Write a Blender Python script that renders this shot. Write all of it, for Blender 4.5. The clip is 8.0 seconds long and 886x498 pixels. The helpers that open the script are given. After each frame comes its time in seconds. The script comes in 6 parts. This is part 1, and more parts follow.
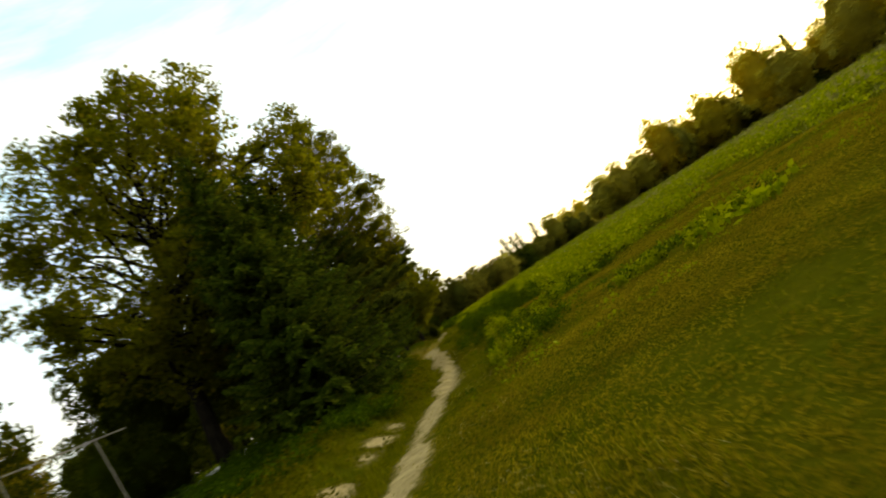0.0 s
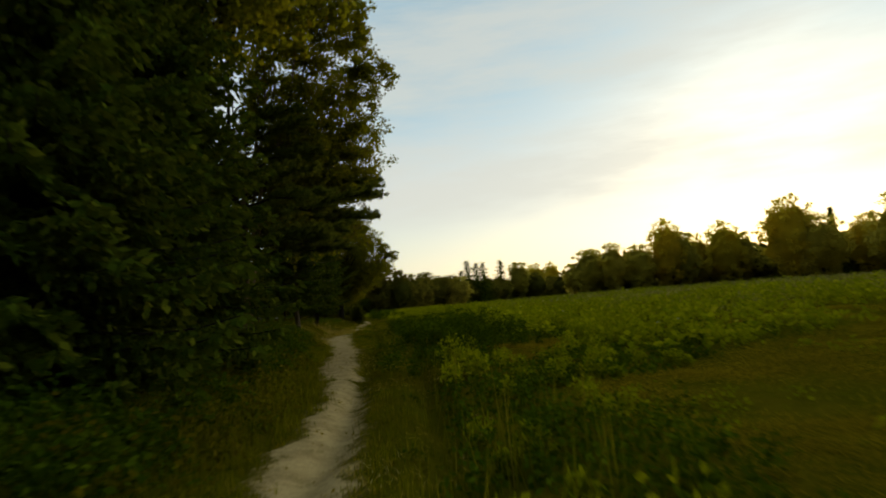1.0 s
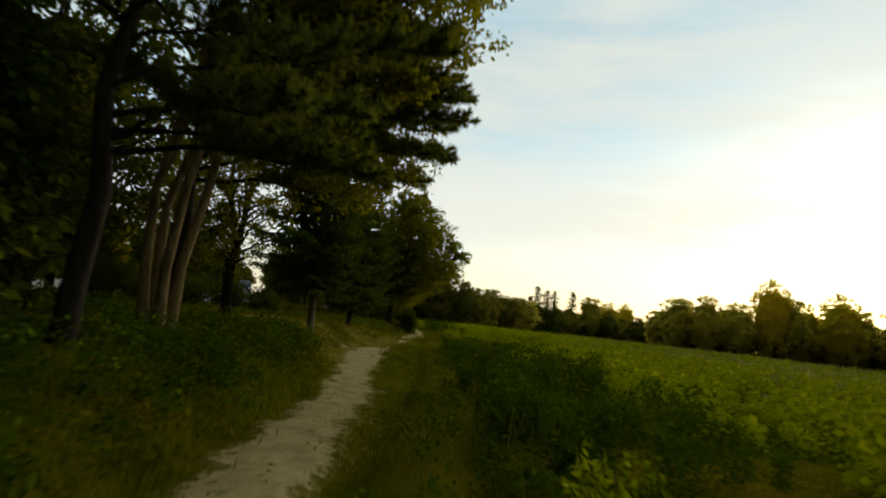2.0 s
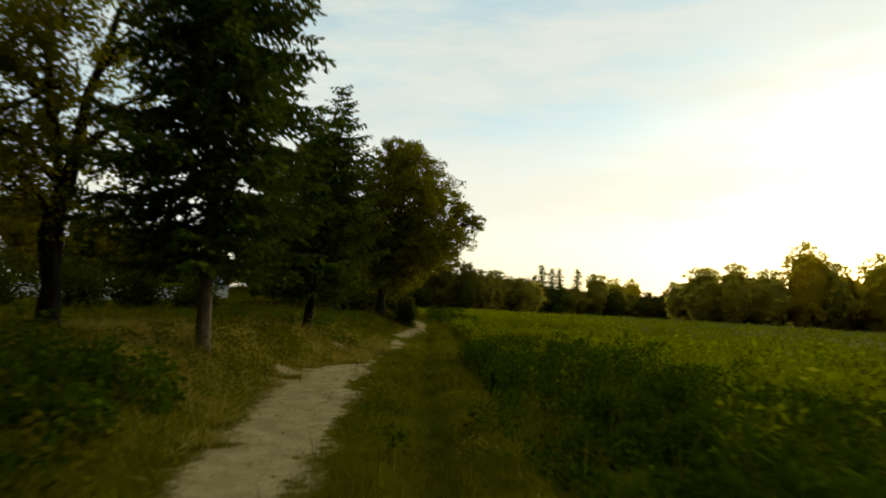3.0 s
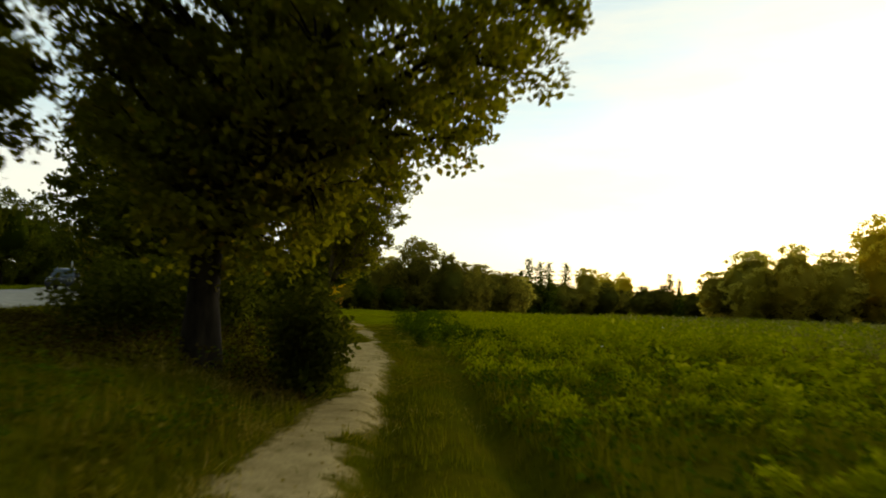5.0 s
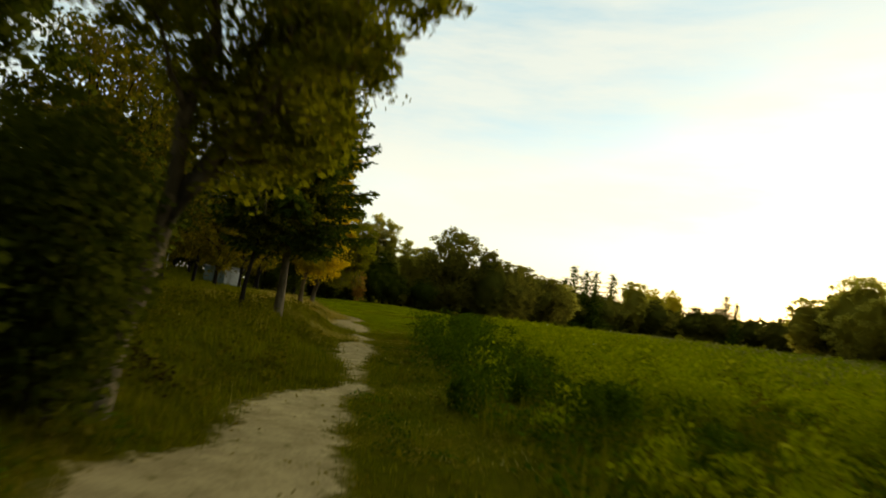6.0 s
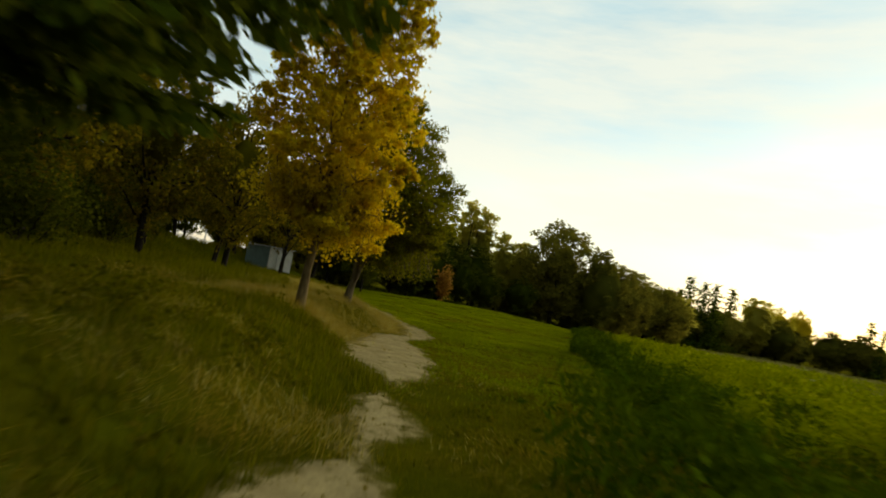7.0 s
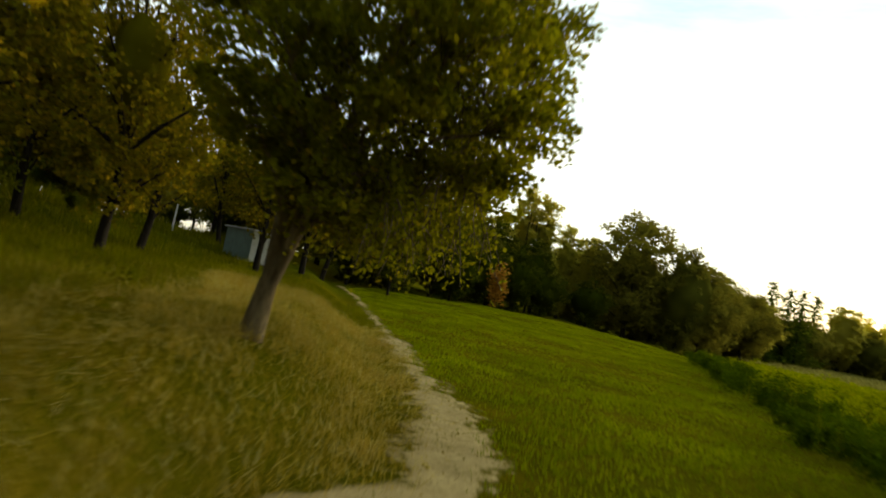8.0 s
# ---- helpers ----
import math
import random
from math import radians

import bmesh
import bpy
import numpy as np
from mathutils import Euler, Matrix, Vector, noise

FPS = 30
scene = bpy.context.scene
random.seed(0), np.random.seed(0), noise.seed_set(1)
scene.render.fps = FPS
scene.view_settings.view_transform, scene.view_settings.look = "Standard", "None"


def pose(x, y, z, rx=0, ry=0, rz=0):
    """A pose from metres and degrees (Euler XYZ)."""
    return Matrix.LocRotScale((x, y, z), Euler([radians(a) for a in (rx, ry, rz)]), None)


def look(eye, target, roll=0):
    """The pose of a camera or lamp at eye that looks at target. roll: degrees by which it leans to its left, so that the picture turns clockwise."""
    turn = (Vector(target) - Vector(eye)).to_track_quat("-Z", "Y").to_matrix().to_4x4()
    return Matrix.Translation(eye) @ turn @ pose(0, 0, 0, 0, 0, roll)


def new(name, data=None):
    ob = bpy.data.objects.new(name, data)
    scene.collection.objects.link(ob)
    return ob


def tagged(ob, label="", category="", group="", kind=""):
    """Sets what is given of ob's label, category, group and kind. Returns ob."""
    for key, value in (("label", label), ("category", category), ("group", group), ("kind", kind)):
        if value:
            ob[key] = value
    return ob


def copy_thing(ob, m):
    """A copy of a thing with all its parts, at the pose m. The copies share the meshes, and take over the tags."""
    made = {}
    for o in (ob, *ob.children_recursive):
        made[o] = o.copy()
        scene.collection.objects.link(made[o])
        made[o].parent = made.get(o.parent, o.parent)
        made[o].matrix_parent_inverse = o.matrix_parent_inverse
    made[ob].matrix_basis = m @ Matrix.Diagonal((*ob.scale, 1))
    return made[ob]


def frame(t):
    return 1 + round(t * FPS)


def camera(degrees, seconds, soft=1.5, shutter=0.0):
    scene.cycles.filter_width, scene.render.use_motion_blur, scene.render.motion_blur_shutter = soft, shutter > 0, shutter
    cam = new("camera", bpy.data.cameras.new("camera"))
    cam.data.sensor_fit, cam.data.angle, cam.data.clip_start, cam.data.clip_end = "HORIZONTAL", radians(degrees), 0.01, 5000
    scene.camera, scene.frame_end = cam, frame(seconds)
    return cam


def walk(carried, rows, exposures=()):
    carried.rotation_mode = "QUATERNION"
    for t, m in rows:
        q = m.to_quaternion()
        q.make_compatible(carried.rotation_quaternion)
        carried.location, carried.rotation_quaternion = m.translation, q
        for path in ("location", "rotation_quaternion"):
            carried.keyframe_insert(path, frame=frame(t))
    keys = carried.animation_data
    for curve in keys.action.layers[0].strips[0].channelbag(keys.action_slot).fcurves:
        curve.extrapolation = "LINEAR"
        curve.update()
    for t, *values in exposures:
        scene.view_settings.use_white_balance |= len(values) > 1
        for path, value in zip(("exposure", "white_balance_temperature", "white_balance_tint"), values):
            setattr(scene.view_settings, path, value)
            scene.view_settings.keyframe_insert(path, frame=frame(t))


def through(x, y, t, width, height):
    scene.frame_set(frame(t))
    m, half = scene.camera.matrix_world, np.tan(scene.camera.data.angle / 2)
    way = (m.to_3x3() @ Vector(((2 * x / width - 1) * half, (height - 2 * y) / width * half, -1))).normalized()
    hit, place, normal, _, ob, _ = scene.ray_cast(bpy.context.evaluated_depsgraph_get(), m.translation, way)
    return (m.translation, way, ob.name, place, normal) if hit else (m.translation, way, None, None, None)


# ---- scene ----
cam = camera(68.6, 8.0, soft=1.8, shutter=0.24)
PATH = [
    (0, (-3.702, -0.000, 1.695), (-2.078, 9.827, 2.581), -32.89),
    (0.2, (-3.781, 2.504, 1.674), (-1.327, 12.167, 2.451), -29.90),
    (0.4, (-3.678, 4.971, 1.641), (-0.823, 14.527, 2.362), -20.85),
    (0.5, (-3.559, 6.171, 1.629), (-0.797, 15.750, 2.421), -14.30),
    (0.7, (-3.227, 8.501, 1.619), (-0.873, 18.186, 2.422), -6.49),
    (1, (-2.577, 11.897, 1.618), (-0.407, 21.628, 2.400), -5.01),
    (1.2, (-2.094, 14.128, 1.622), (-0.325, 23.914, 2.674), 2.05),
    (1.5, (-1.538, 17.551, 1.642), (-0.181, 27.388, 2.821), 6.92),
    (1.75, (-1.189, 20.467, 1.674), (-0.032, 30.336, 2.802), 7.51),
    (2, (-0.914, 23.437, 1.725), (0.149, 33.330, 2.729), 6.26),
    (2.3, (-0.640, 27.064, 1.811), (0.417, 36.971, 2.663), 4.08),
    (2.5, (-0.465, 29.515, 1.861), (0.632, 39.421, 2.678), 3.50),
    (3, (0.000, 35.710, 1.690), (1.147, 45.613, 2.482), 3.05),
    (3.3, (0.225, 39.540, 1.505), (1.464, 49.422, 2.406), -0.09),
    (3.5, (0.359, 42.165, 1.401), (1.815, 52.018, 2.288), -3.10),
    (3.7, (0.544, 44.818, 1.369), (2.216, 54.627, 2.368), -7.03),
    (4, (0.936, 48.810, 1.391), (2.713, 58.607, 2.320), -6.20),
    (4.2, (1.291, 51.448, 1.461), (3.099, 61.242, 2.361), -6.00),
    (4.5, (1.885, 55.450, 1.590), (3.669, 65.255, 2.415), -4.69),
    (4.7, (2.302, 58.291, 1.568), (3.968, 68.117, 2.389), -1.51),
    (5, (2.862, 62.572, 1.587), (4.416, 72.416, 2.409), 1.55),
    (5.25, (3.285, 66.161, 1.605), (4.760, 76.017, 2.429), 3.12),
    (5.5, (3.680, 69.772, 1.609), (5.057, 79.643, 2.431), 4.23),
    (5.8, (4.135, 74.140, 1.590), (5.324, 84.036, 2.400), 5.56),
    (6, (4.439, 77.075, 1.572), (5.428, 86.995, 2.362), 6.86),
    (6.2, (4.678, 80.038, 1.559), (5.031, 90.001, 2.342), 8.97),
    (6.5, (4.870, 84.501, 1.541), (4.669, 94.473, 2.254), 10.61),
    (6.8, (4.934, 88.933, 1.561), (4.698, 98.913, 2.141), 10.65),
    (7, (4.919, 91.848, 1.566), (4.476, 101.820, 2.162), 10.45),
    (7.3, (4.778, 96.122, 1.561), (3.951, 106.071, 2.146), 8.60),
    (7.5, (4.617, 98.868, 1.573), (3.727, 108.814, 2.096), 9.10),
    (7.8, (4.077, 102.793, 1.660), (3.152, 112.739, 2.133), 8.74),
    (8, (4.044, 105.495, 1.657), (2.861, 115.414, 2.126), 11.32),
]
walk(cam, [(t, look(eye, target, roll)) for t, eye, target, roll in PATH],
     exposures=[(0.0, 0.58, 6900, 4), (0.5, -0.05, 6700, 4), (1.0, -0.58, 6300, 5), (1.2, -0.52, 6300, 5), (2.5, -0.27, 6600, 4), (3.5, -0.18, 6800, 4), (4.5, 0.02, 6900, 4), (6.0, -0.08, 6900, 3), (7.0, -0.08, 6900, 2), (8.0, 0.38, 6900, 2)])

# ---- sky and sun: low evening sun behind the far trees, thin bright haze ----
SUN_AZ = 42.0     # degrees to the right of +y
SUN_EL = 9.0
world = bpy.data.worlds.new("evening_sky")
scene.world = world
world.use_nodes = True
wn, wl = world.node_tree.nodes, world.node_tree.links
sky = wn.new("ShaderNodeTexSky")
sky.sky_type = "NISHITA"
sky.sun_disc = False
sky.sun_elevation = radians(SUN_EL)
sky.sun_rotation = radians(SUN_AZ)
sky.air_density = 1.0
sky.dust_density = 0.8
sky.ozone_density = 1.0
# thin stretched evening cloud over the clear sky
wc = wn.new("ShaderNodeTexCoord")
wm = wn.new("ShaderNodeMapping")
wm.inputs["Scale"].default_value = (1.0, 1.0, 3.4)
wm.inputs["Rotation"].default_value = (0.0, 0.0, 0.4)
wt = wn.new("ShaderNodeTexNoise")
wt.inputs["Scale"].default_value = 1.7
wt.inputs["Detail"].default_value = 5
wr = wn.new("ShaderNodeValToRGB")
wr.color_ramp.elements[0].position, wr.color_ramp.elements[1].position = 0.45, 0.75
wr.color_ramp.elements[0].color = (0.52, 0.52, 0.52, 1)
wr.color_ramp.elements[1].color = (0.76, 0.76, 0.76, 1)
wmix = wn.new("ShaderNodeMix")
wmix.data_type = "RGBA"
wz = wn.new("ShaderNodeSeparateXYZ")
wl.new(wc.outputs["Generated"], wz.inputs[0])
wh = wn.new("ShaderNodeValToRGB")
wh.color_ramp.elements.new(0.5)
for el, (p, c) in zip(wh.color_ramp.elements, ((0.0, (1.05, 1.0, 0.88, 1)), (0.17, (1.0, 1.0, 0.95, 1)), (0.31, (0.6, 0.83, 0.93, 1)))):
    el.position, el.color = p, c
wl.new(wz.outputs[2], wh.inputs[0])
wg = wn.new("ShaderNodeVectorMath")
wg.operation = "SCALE"
wg.inputs["Scale"].default_value = 6.6
wl.new(wh.outputs[0], wg.inputs[0])
wl.new(wg.outputs[0], wmix.inputs[7])
wl.new(wc.outputs["Generated"], wm.inputs[0])
wl.new(wm.outputs[0], wt.inputs["Vector"])
wl.new(wt.outputs[0], wr.inputs[0])
wl.new(wr.outputs[0], wmix.inputs["Factor"])
wl.new(sky.outputs[0], wmix.inputs[6])
# cream streaks low in the sky
ws = wn.new("ShaderNodeMapping")
ws.inputs["Scale"].default_value = (1.3, 1.3, 7.0)
ws.inputs["Rotation"].default_value = (0.0, 0.0, 0.9)
wq = wn.new("ShaderNodeTexNoise")
wq.inputs["Scale"].default_value = 1.9
wq.inputs["Detail"].default_value = 6
wq.inputs["Roughness"].default_value = 0.6
wk = wn.new("ShaderNodeValToRGB")
wk.color_ramp.elements[0].position, wk.color_ramp.elements[1].position = 0.36, 0.6
wk.color_ramp.elements[1].color = (0.6, 0.6, 0.6, 1)
wx = wn.new("ShaderNodeMix")
wx.data_type = "RGBA"
wx.inputs[7].default_value = (6.2, 5.85, 5.1, 1)
wl.new(wc.outputs["Generated"], ws.inputs[0])
wl.new(ws.outputs[0], wq.inputs["Vector"])
wl.new(wq.outputs[0], wk.inputs[0])
wb = wn.new("ShaderNodeValToRGB")   # the cloud bank lies in a band above the wood
for el, (q, v) in zip([wb.color_ramp.elements[0], wb.color_ramp.elements[1], wb.color_ramp.elements.new(0.2), wb.color_ramp.elements.new(0.25)], ((0.09, 0), (0.29, 0), (0.14, 1), (0.21, 1))):
    el.position, el.color = q, (v, v, v, 1)
wl.new(wz.outputs[2], wb.inputs[0])
wbm = wn.new("ShaderNodeMath")
wbm.operation = "MULTIPLY"
wl.new(wk.outputs[0], wbm.inputs[0])
wl.new(wb.outputs[0], wbm.inputs[1])
wl.new(wbm.outputs[0], wx.inputs["Factor"])
wl.new(wmix.outputs[2], wx.inputs[6])
# the evening glow fades away from the sun's side of the sky
wd = wn.new("ShaderNodeVectorMath")
wd.operation = "DOT_PRODUCT"
wd.inputs[1].default_value = (math.sin(radians(SUN_AZ)), math.cos(radians(SUN_AZ)), 0.0)
wl.new(wc.outputs["Generated"], wd.inputs[0])
wa = wn.new("ShaderNodeMapRange")
wa.interpolation_type = "SMOOTHSTEP"
for k, v in (("From Min", -0.9), ("From Max", 0.35), ("To Min", 0.42), ("To Max", 1.0)):
    wa.inputs[k].default_value = v
wl.new(wd.outputs["Value"], wa.inputs["Value"])
wf = wn.new("ShaderNodeVectorMath")
wf.operation = "SCALE"
wl.new(wx.outputs[2], wf.inputs[0])
wl.new(wa.outputs[0], wf.inputs["Scale"])
wl.new(wf.outputs[0], wn["Background"].inputs[0])
wn["Background"].inputs[1].default_value = 0.18

sun_data = bpy.data.lights.new("sun", "SUN")
sun_data.energy = 2.2
sun_data.angle = radians(20)
sun_data.color = (1.0, 0.86, 0.62)
sun_ob = new("sun", sun_data)
a, e = radians(SUN_AZ), radians(SUN_EL)
sun_dir = Vector((math.sin(a) * math.cos(e), math.cos(a) * math.cos(e), math.sin(e)))
sun_ob.matrix_world = look(sun_dir * 100, (0, 0, 0))


# ---- materials ----
def material(name):
    m = bpy.data.materials.new(name)
    m.use_nodes = True
    n = m.node_tree.nodes
    return m, n, m.node_tree.links, n["Principled BSDF"]


def ramp(n, stops):
    r = n.new("ShaderNodeValToRGB")
    while len(r.color_ramp.elements) < len(stops):
        r.color_ramp.elements.new(0.5)
    for el, (p, c) in zip(r.color_ramp.elements, stops):
        el.position, el.color = p, (*c, 1)
    return r


def tex(n, l, scale, detail=4, rough=0.6, kind="Object"):
    co = n.new("ShaderNodeTexCoord")
    t = n.new("ShaderNodeTexNoise")
    t.inputs["Scale"].default_value = scale
    t.inputs["Detail"].default_value = detail
    t.inputs["Roughness"].default_value = rough
    l.new(co.outputs[kind], t.inputs["Vector"])
    return t


def blend(n, l, fac, a, b, mode="MIX"):
    x = n.new("ShaderNodeMix")
    x.data_type, x.blend_type = "RGBA", mode
    for sock, v in ((x.inputs["Factor"], fac), (x.inputs[6], a), (x.inputs[7], b)):
        if isinstance(v, (int, float)):
            sock.default_value = v
        elif isinstance(v, tuple):
            sock.default_value = (*v, 1)
        else:
            l.new(v, sock)
    return x.outputs[2]


def bump(n, l, height, strength, dist, bsdf):
    b = n.new("ShaderNodeBump")
    b.inputs["Strength"].default_value = strength
    b.inputs["Distance"].default_value = dist
    l.new(height, b.inputs["Height"])
    l.new(b.outputs[0], bsdf.inputs["Normal"])


def leaf_material(name, stops, through=0.35, tint=(0.25, 0.28, 0.03), rough=0.6, patch=None, gloss=0.04):
    """Leaves: colour from leaf to leaf, patches over the plant, some light through the blade."""
    m, n, l, b = material(name)
    g = n.new("ShaderNodeNewGeometry")
    r = ramp(n, stops)
    l.new(g.outputs["Random Per Island"], r.inputs[0])
    col = r.outputs[0]
    big = tex(n, l, 0.55, 3)
    br = ramp(n, [(0.35, (0.6, 0.6, 0.6)), (0.65, (1.25, 1.25, 1.25))])
    l.new(big.outputs[0], br.inputs[0])
    col = blend(n, l, 1.0, col, br.outputs[0], "MULTIPLY")
    if patch:
        pt = tex(n, l, 0.9, 2)
        pr = ramp(n, [(0.56, (0, 0, 0)), (0.68, (1, 1, 1))])
        l.new(pt.outputs[0], pr.inputs[0])
        col = blend(n, l, pr.outputs[0], col, patch)
    oi = n.new("ShaderNodeObjectInfo")
    orr = ramp(n, [(0.0, (0.8, 0.85, 0.8)), (1.0, (1.2, 1.12, 1.0))])
    l.new(oi.outputs["Random"], orr.inputs[0])
    col = blend(n, l, 1.0, col, orr.outputs[0], "MULTIPLY")
    l.new(col, b.inputs["Base Color"])
    b.inputs["Roughness"].default_value = rough
    b.inputs["Specular IOR Level"].default_value = gloss
    tr = n.new("ShaderNodeBsdfTranslucent")
    tcol = blend(n, l, 0.5, col, tint)
    l.new(tcol, tr.inputs["Color"])
    mx = n.new("ShaderNodeMixShader")
    mx.inputs[0].default_value = through
    l.new(b.outputs[0], mx.inputs[1])
    l.new(tr.outputs[0], mx.inputs[2])
    l.new(mx.outputs[0], n["Material Output"].inputs["Surface"])
    return m


def bark_material(name, dark, light, scale=9, spots=None):
    m, n, l, b = material(name)
    t = tex(n, l, scale, 6, 0.7)
    mp = n.new("ShaderNodeMapping")
    mp.inputs["Scale"].default_value = (1, 1, 0.22)
    co = n.new("ShaderNodeTexCoord")
    l.new(co.outputs["Object"], mp.inputs[0])
    l.new(mp.outputs[0], t.inputs["Vector"])
    r = ramp(n, [(0.35, dark), (0.68, light)])
    l.new(t.outputs[0], r.inputs[0])
    col = r.outputs[0]
    if spots:
        s = tex(n, l, 2.6, 3)
        sr = ramp(n, [(0.52, (0, 0, 0)), (0.6, (1, 1, 1))])
        l.new(s.outputs[0], sr.inputs[0])
        col = blend(n, l, sr.outputs[0], col, spots)
    l.new(col, b.inputs["Base Color"])
    b.inputs["Roughness"].default_value = 0.9
    b.inputs["Specular IOR Level"].default_value = 0.05
    bump(n, l, t.outputs[0], 0.7, 0.03, b)
    return m


def plain_material(name, col, rough=0.5, metal=0.0, spread=0.12, scale=6):
    m, n, l, b = material(name)
    t = tex(n, l, scale, 5)
    r = ramp(n, [(0.3, tuple(c * (1 - spread) for c in col)), (0.7, tuple(min(1, c * (1 + spread)) for c in col))])
    l.new(t.outputs[0], r.inputs[0])
    l.new(r.outputs[0], b.inputs["Base Color"])
    b.inputs["Roughness"].default_value = rough
    b.inputs["Metallic"].default_value = metal
    return m


OAK = leaf_material("oak_leaves", [(0, (0.0493, 0.0566, 0.002)), (0.6, (0.104, 0.11, 0.003)), (0.94, (0.174, 0.162, 0.006)), (1, (0.261, 0.148, 0.007))], through=0.42, tint=(0.406, 0.375, 0.01), patch=(0.138, 0.113, 0.004), gloss=0.0)
GREEN = leaf_material("green_leaves", [(0, (0.018, 0.0262, 0.0015)), (0.7, (0.0426, 0.0517, 0.003)), (1, (0.0902, 0.0902, 0.007))], tint=(0.18, 0.189, 0.01), gloss=0.0)
OLIVE = leaf_material("autumn_olive_leaves", [(0, (0.066, 0.065, 0.003)), (0.6, (0.132, 0.111, 0.005)), (1, (0.286, 0.182, 0.009))], through=0.3, tint=(0.374, 0.286, 0.01), gloss=0.0)
YELLOW = leaf_material("yellow_leaves", [(0, (0.36, 0.23, 0.006)), (0.5, (0.58, 0.41, 0.012)), (1, (0.7, 0.55, 0.02))], through=0.48, tint=(0.82, 0.6, 0.01), patch=(0.3, 0.2, 0.01), gloss=0.0)
ORANGE = leaf_material("orange_leaves", [(0, (0.3, 0.13, 0.02)), (1, (0.55, 0.28, 0.03))], tint=(0.6, 0.3, 0.03))
SPRUCE = leaf_material("spruce_needles", [(0, (0.0229, 0.04, 0.0028)), (0.7, (0.0581, 0.082, 0.0056)), (1, (0.134, 0.146, 0.0098))], through=0.12, tint=(0.248, 0.294, 0.0168), gloss=0.0)
PINE = leaf_material("pine_needles", [(0, (0.036, 0.055, 0.0045)), (1, (0.115, 0.13, 0.012))], through=0.3, tint=(0.3, 0.31, 0.03), gloss=0.0)
# far wood: haze, sun glow and shade are put into these leaf colours
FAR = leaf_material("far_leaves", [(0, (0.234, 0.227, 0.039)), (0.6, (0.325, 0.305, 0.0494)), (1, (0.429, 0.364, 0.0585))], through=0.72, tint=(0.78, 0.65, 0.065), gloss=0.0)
FAR_GLOW = leaf_material("far_leaves_sun_glow", [(0, (0.35, 0.288, 0.0216)), (0.6, (0.488, 0.4, 0.03)), (1, (0.6, 0.481, 0.042))], through=0.68, tint=(0.938, 0.75, 0.048), gloss=0.0)
FAR_SHADE = leaf_material("far_leaves_shade_tone", [(0, (0.072, 0.072, 0.0096)), (0.6, (0.11, 0.103, 0.0132)), (1, (0.162, 0.138, 0.018))], through=0.45, tint=(0.288, 0.252, 0.0264), gloss=0.0)
CROP = leaf_material("crop_leaves", [(0, (0.0594, 0.0882, 0.00088)), (0.6, (0.145, 0.175, 0.00165)), (0.95, (0.229, 0.24, 0.0033)), (1, (0.339, 0.328, 0.022))], through=0.3, tint=(0.442, 0.459, 0.0044), gloss=0.0)
# dark weeds; shade of field edge, bank and hollows is put into their colour
SHADE_WEED = leaf_material("shade_dark_weed_leaves", [(0, (0.0174, 0.0374, 0.0012)), (0.7, (0.0442, 0.0734, 0.0018)), (1, (0.0988, 0.132, 0.0048))], through=0.18, tint=(0.151, 0.208, 0.0036), gloss=0.0)
GRASS = leaf_material("grass_blades", [(0, (0.0391, 0.046, 0.0005)), (0.6, (0.0781, 0.082, 0.001)), (0.9, (0.121, 0.105, 0.003)), (1, (0.205, 0.16, 0.02))], through=0.36, tint=(0.242, 0.24, 0.004), gloss=0.0)
BANKWEED = leaf_material("olive_bank_weeds", [(0, (0.032, 0.036, 0.001)), (0.6, (0.07, 0.066, 0.0015)), (0.95, (0.115, 0.092, 0.003)), (1, (0.2, 0.15, 0.02))], through=0.3, tint=(0.2, 0.18, 0.004), gloss=0.0)
# dead brown leaves, darkened for the shade below oaks and shrubs
UNDERGROWTH_SHADE = leaf_material("dead_undergrowth_with_shade", [(0, (0.018, 0.013, 0.002)), (0.7, (0.04, 0.03, 0.004)), (1, (0.08, 0.065, 0.01))], through=0.15, tint=(0.08, 0.06, 0.008), gloss=0.0)
LAWN = leaf_material("lawn_blades", [(0, (0.0857, 0.12, 0.001)), (0.7, (0.151, 0.188, 0.002)), (1, (0.211, 0.217, 0.008))], through=0.3, tint=(0.302, 0.343, 0.006), gloss=0.0)
DRY = leaf_material("dry_grass_blades", [(0, (0.21, 0.135, 0.0102)), (0.6, (0.343, 0.24, 0.0255)), (1, (0.534, 0.449, 0.17))], through=0.35, tint=(0.525, 0.397, 0.051), patch=(0.324, 0.183, 0.0238), gloss=0.0)
BROWN = leaf_material("brown_cut_straw", [(0, (0.15, 0.112, 0.0036)), (0.6, (0.182, 0.136, 0.005)), (1, (0.215, 0.16, 0.008))], through=0.3, tint=(0.3, 0.215, 0.0096), gloss=0.0)
PALESEED = leaf_material("pale_seed_stalks", [(0, (0.15, 0.145, 0.03)), (0.6, (0.22, 0.205, 0.05)), (1, (0.31, 0.28, 0.085))], through=0.3, tint=(0.3, 0.27, 0.05), gloss=0.0)
PALE = leaf_material("pale_flowers", [(0, (0.4, 0.4, 0.25)), (1, (0.75, 0.74, 0.6))], through=0.2, tint=(0.6, 0.6, 0.4))
BARK = bark_material("dark_bark", (0.008, 0.006, 0.004), (0.03, 0.024, 0.015))
GREYBARK = bark_material("grey_bark", (0.045, 0.032, 0.015), (0.2, 0.155, 0.085), 7, (0.08, 0.062, 0.032))
TANBARK = bark_material("tan_bark", (0.06, 0.04, 0.016), (0.22, 0.155, 0.065), 8)


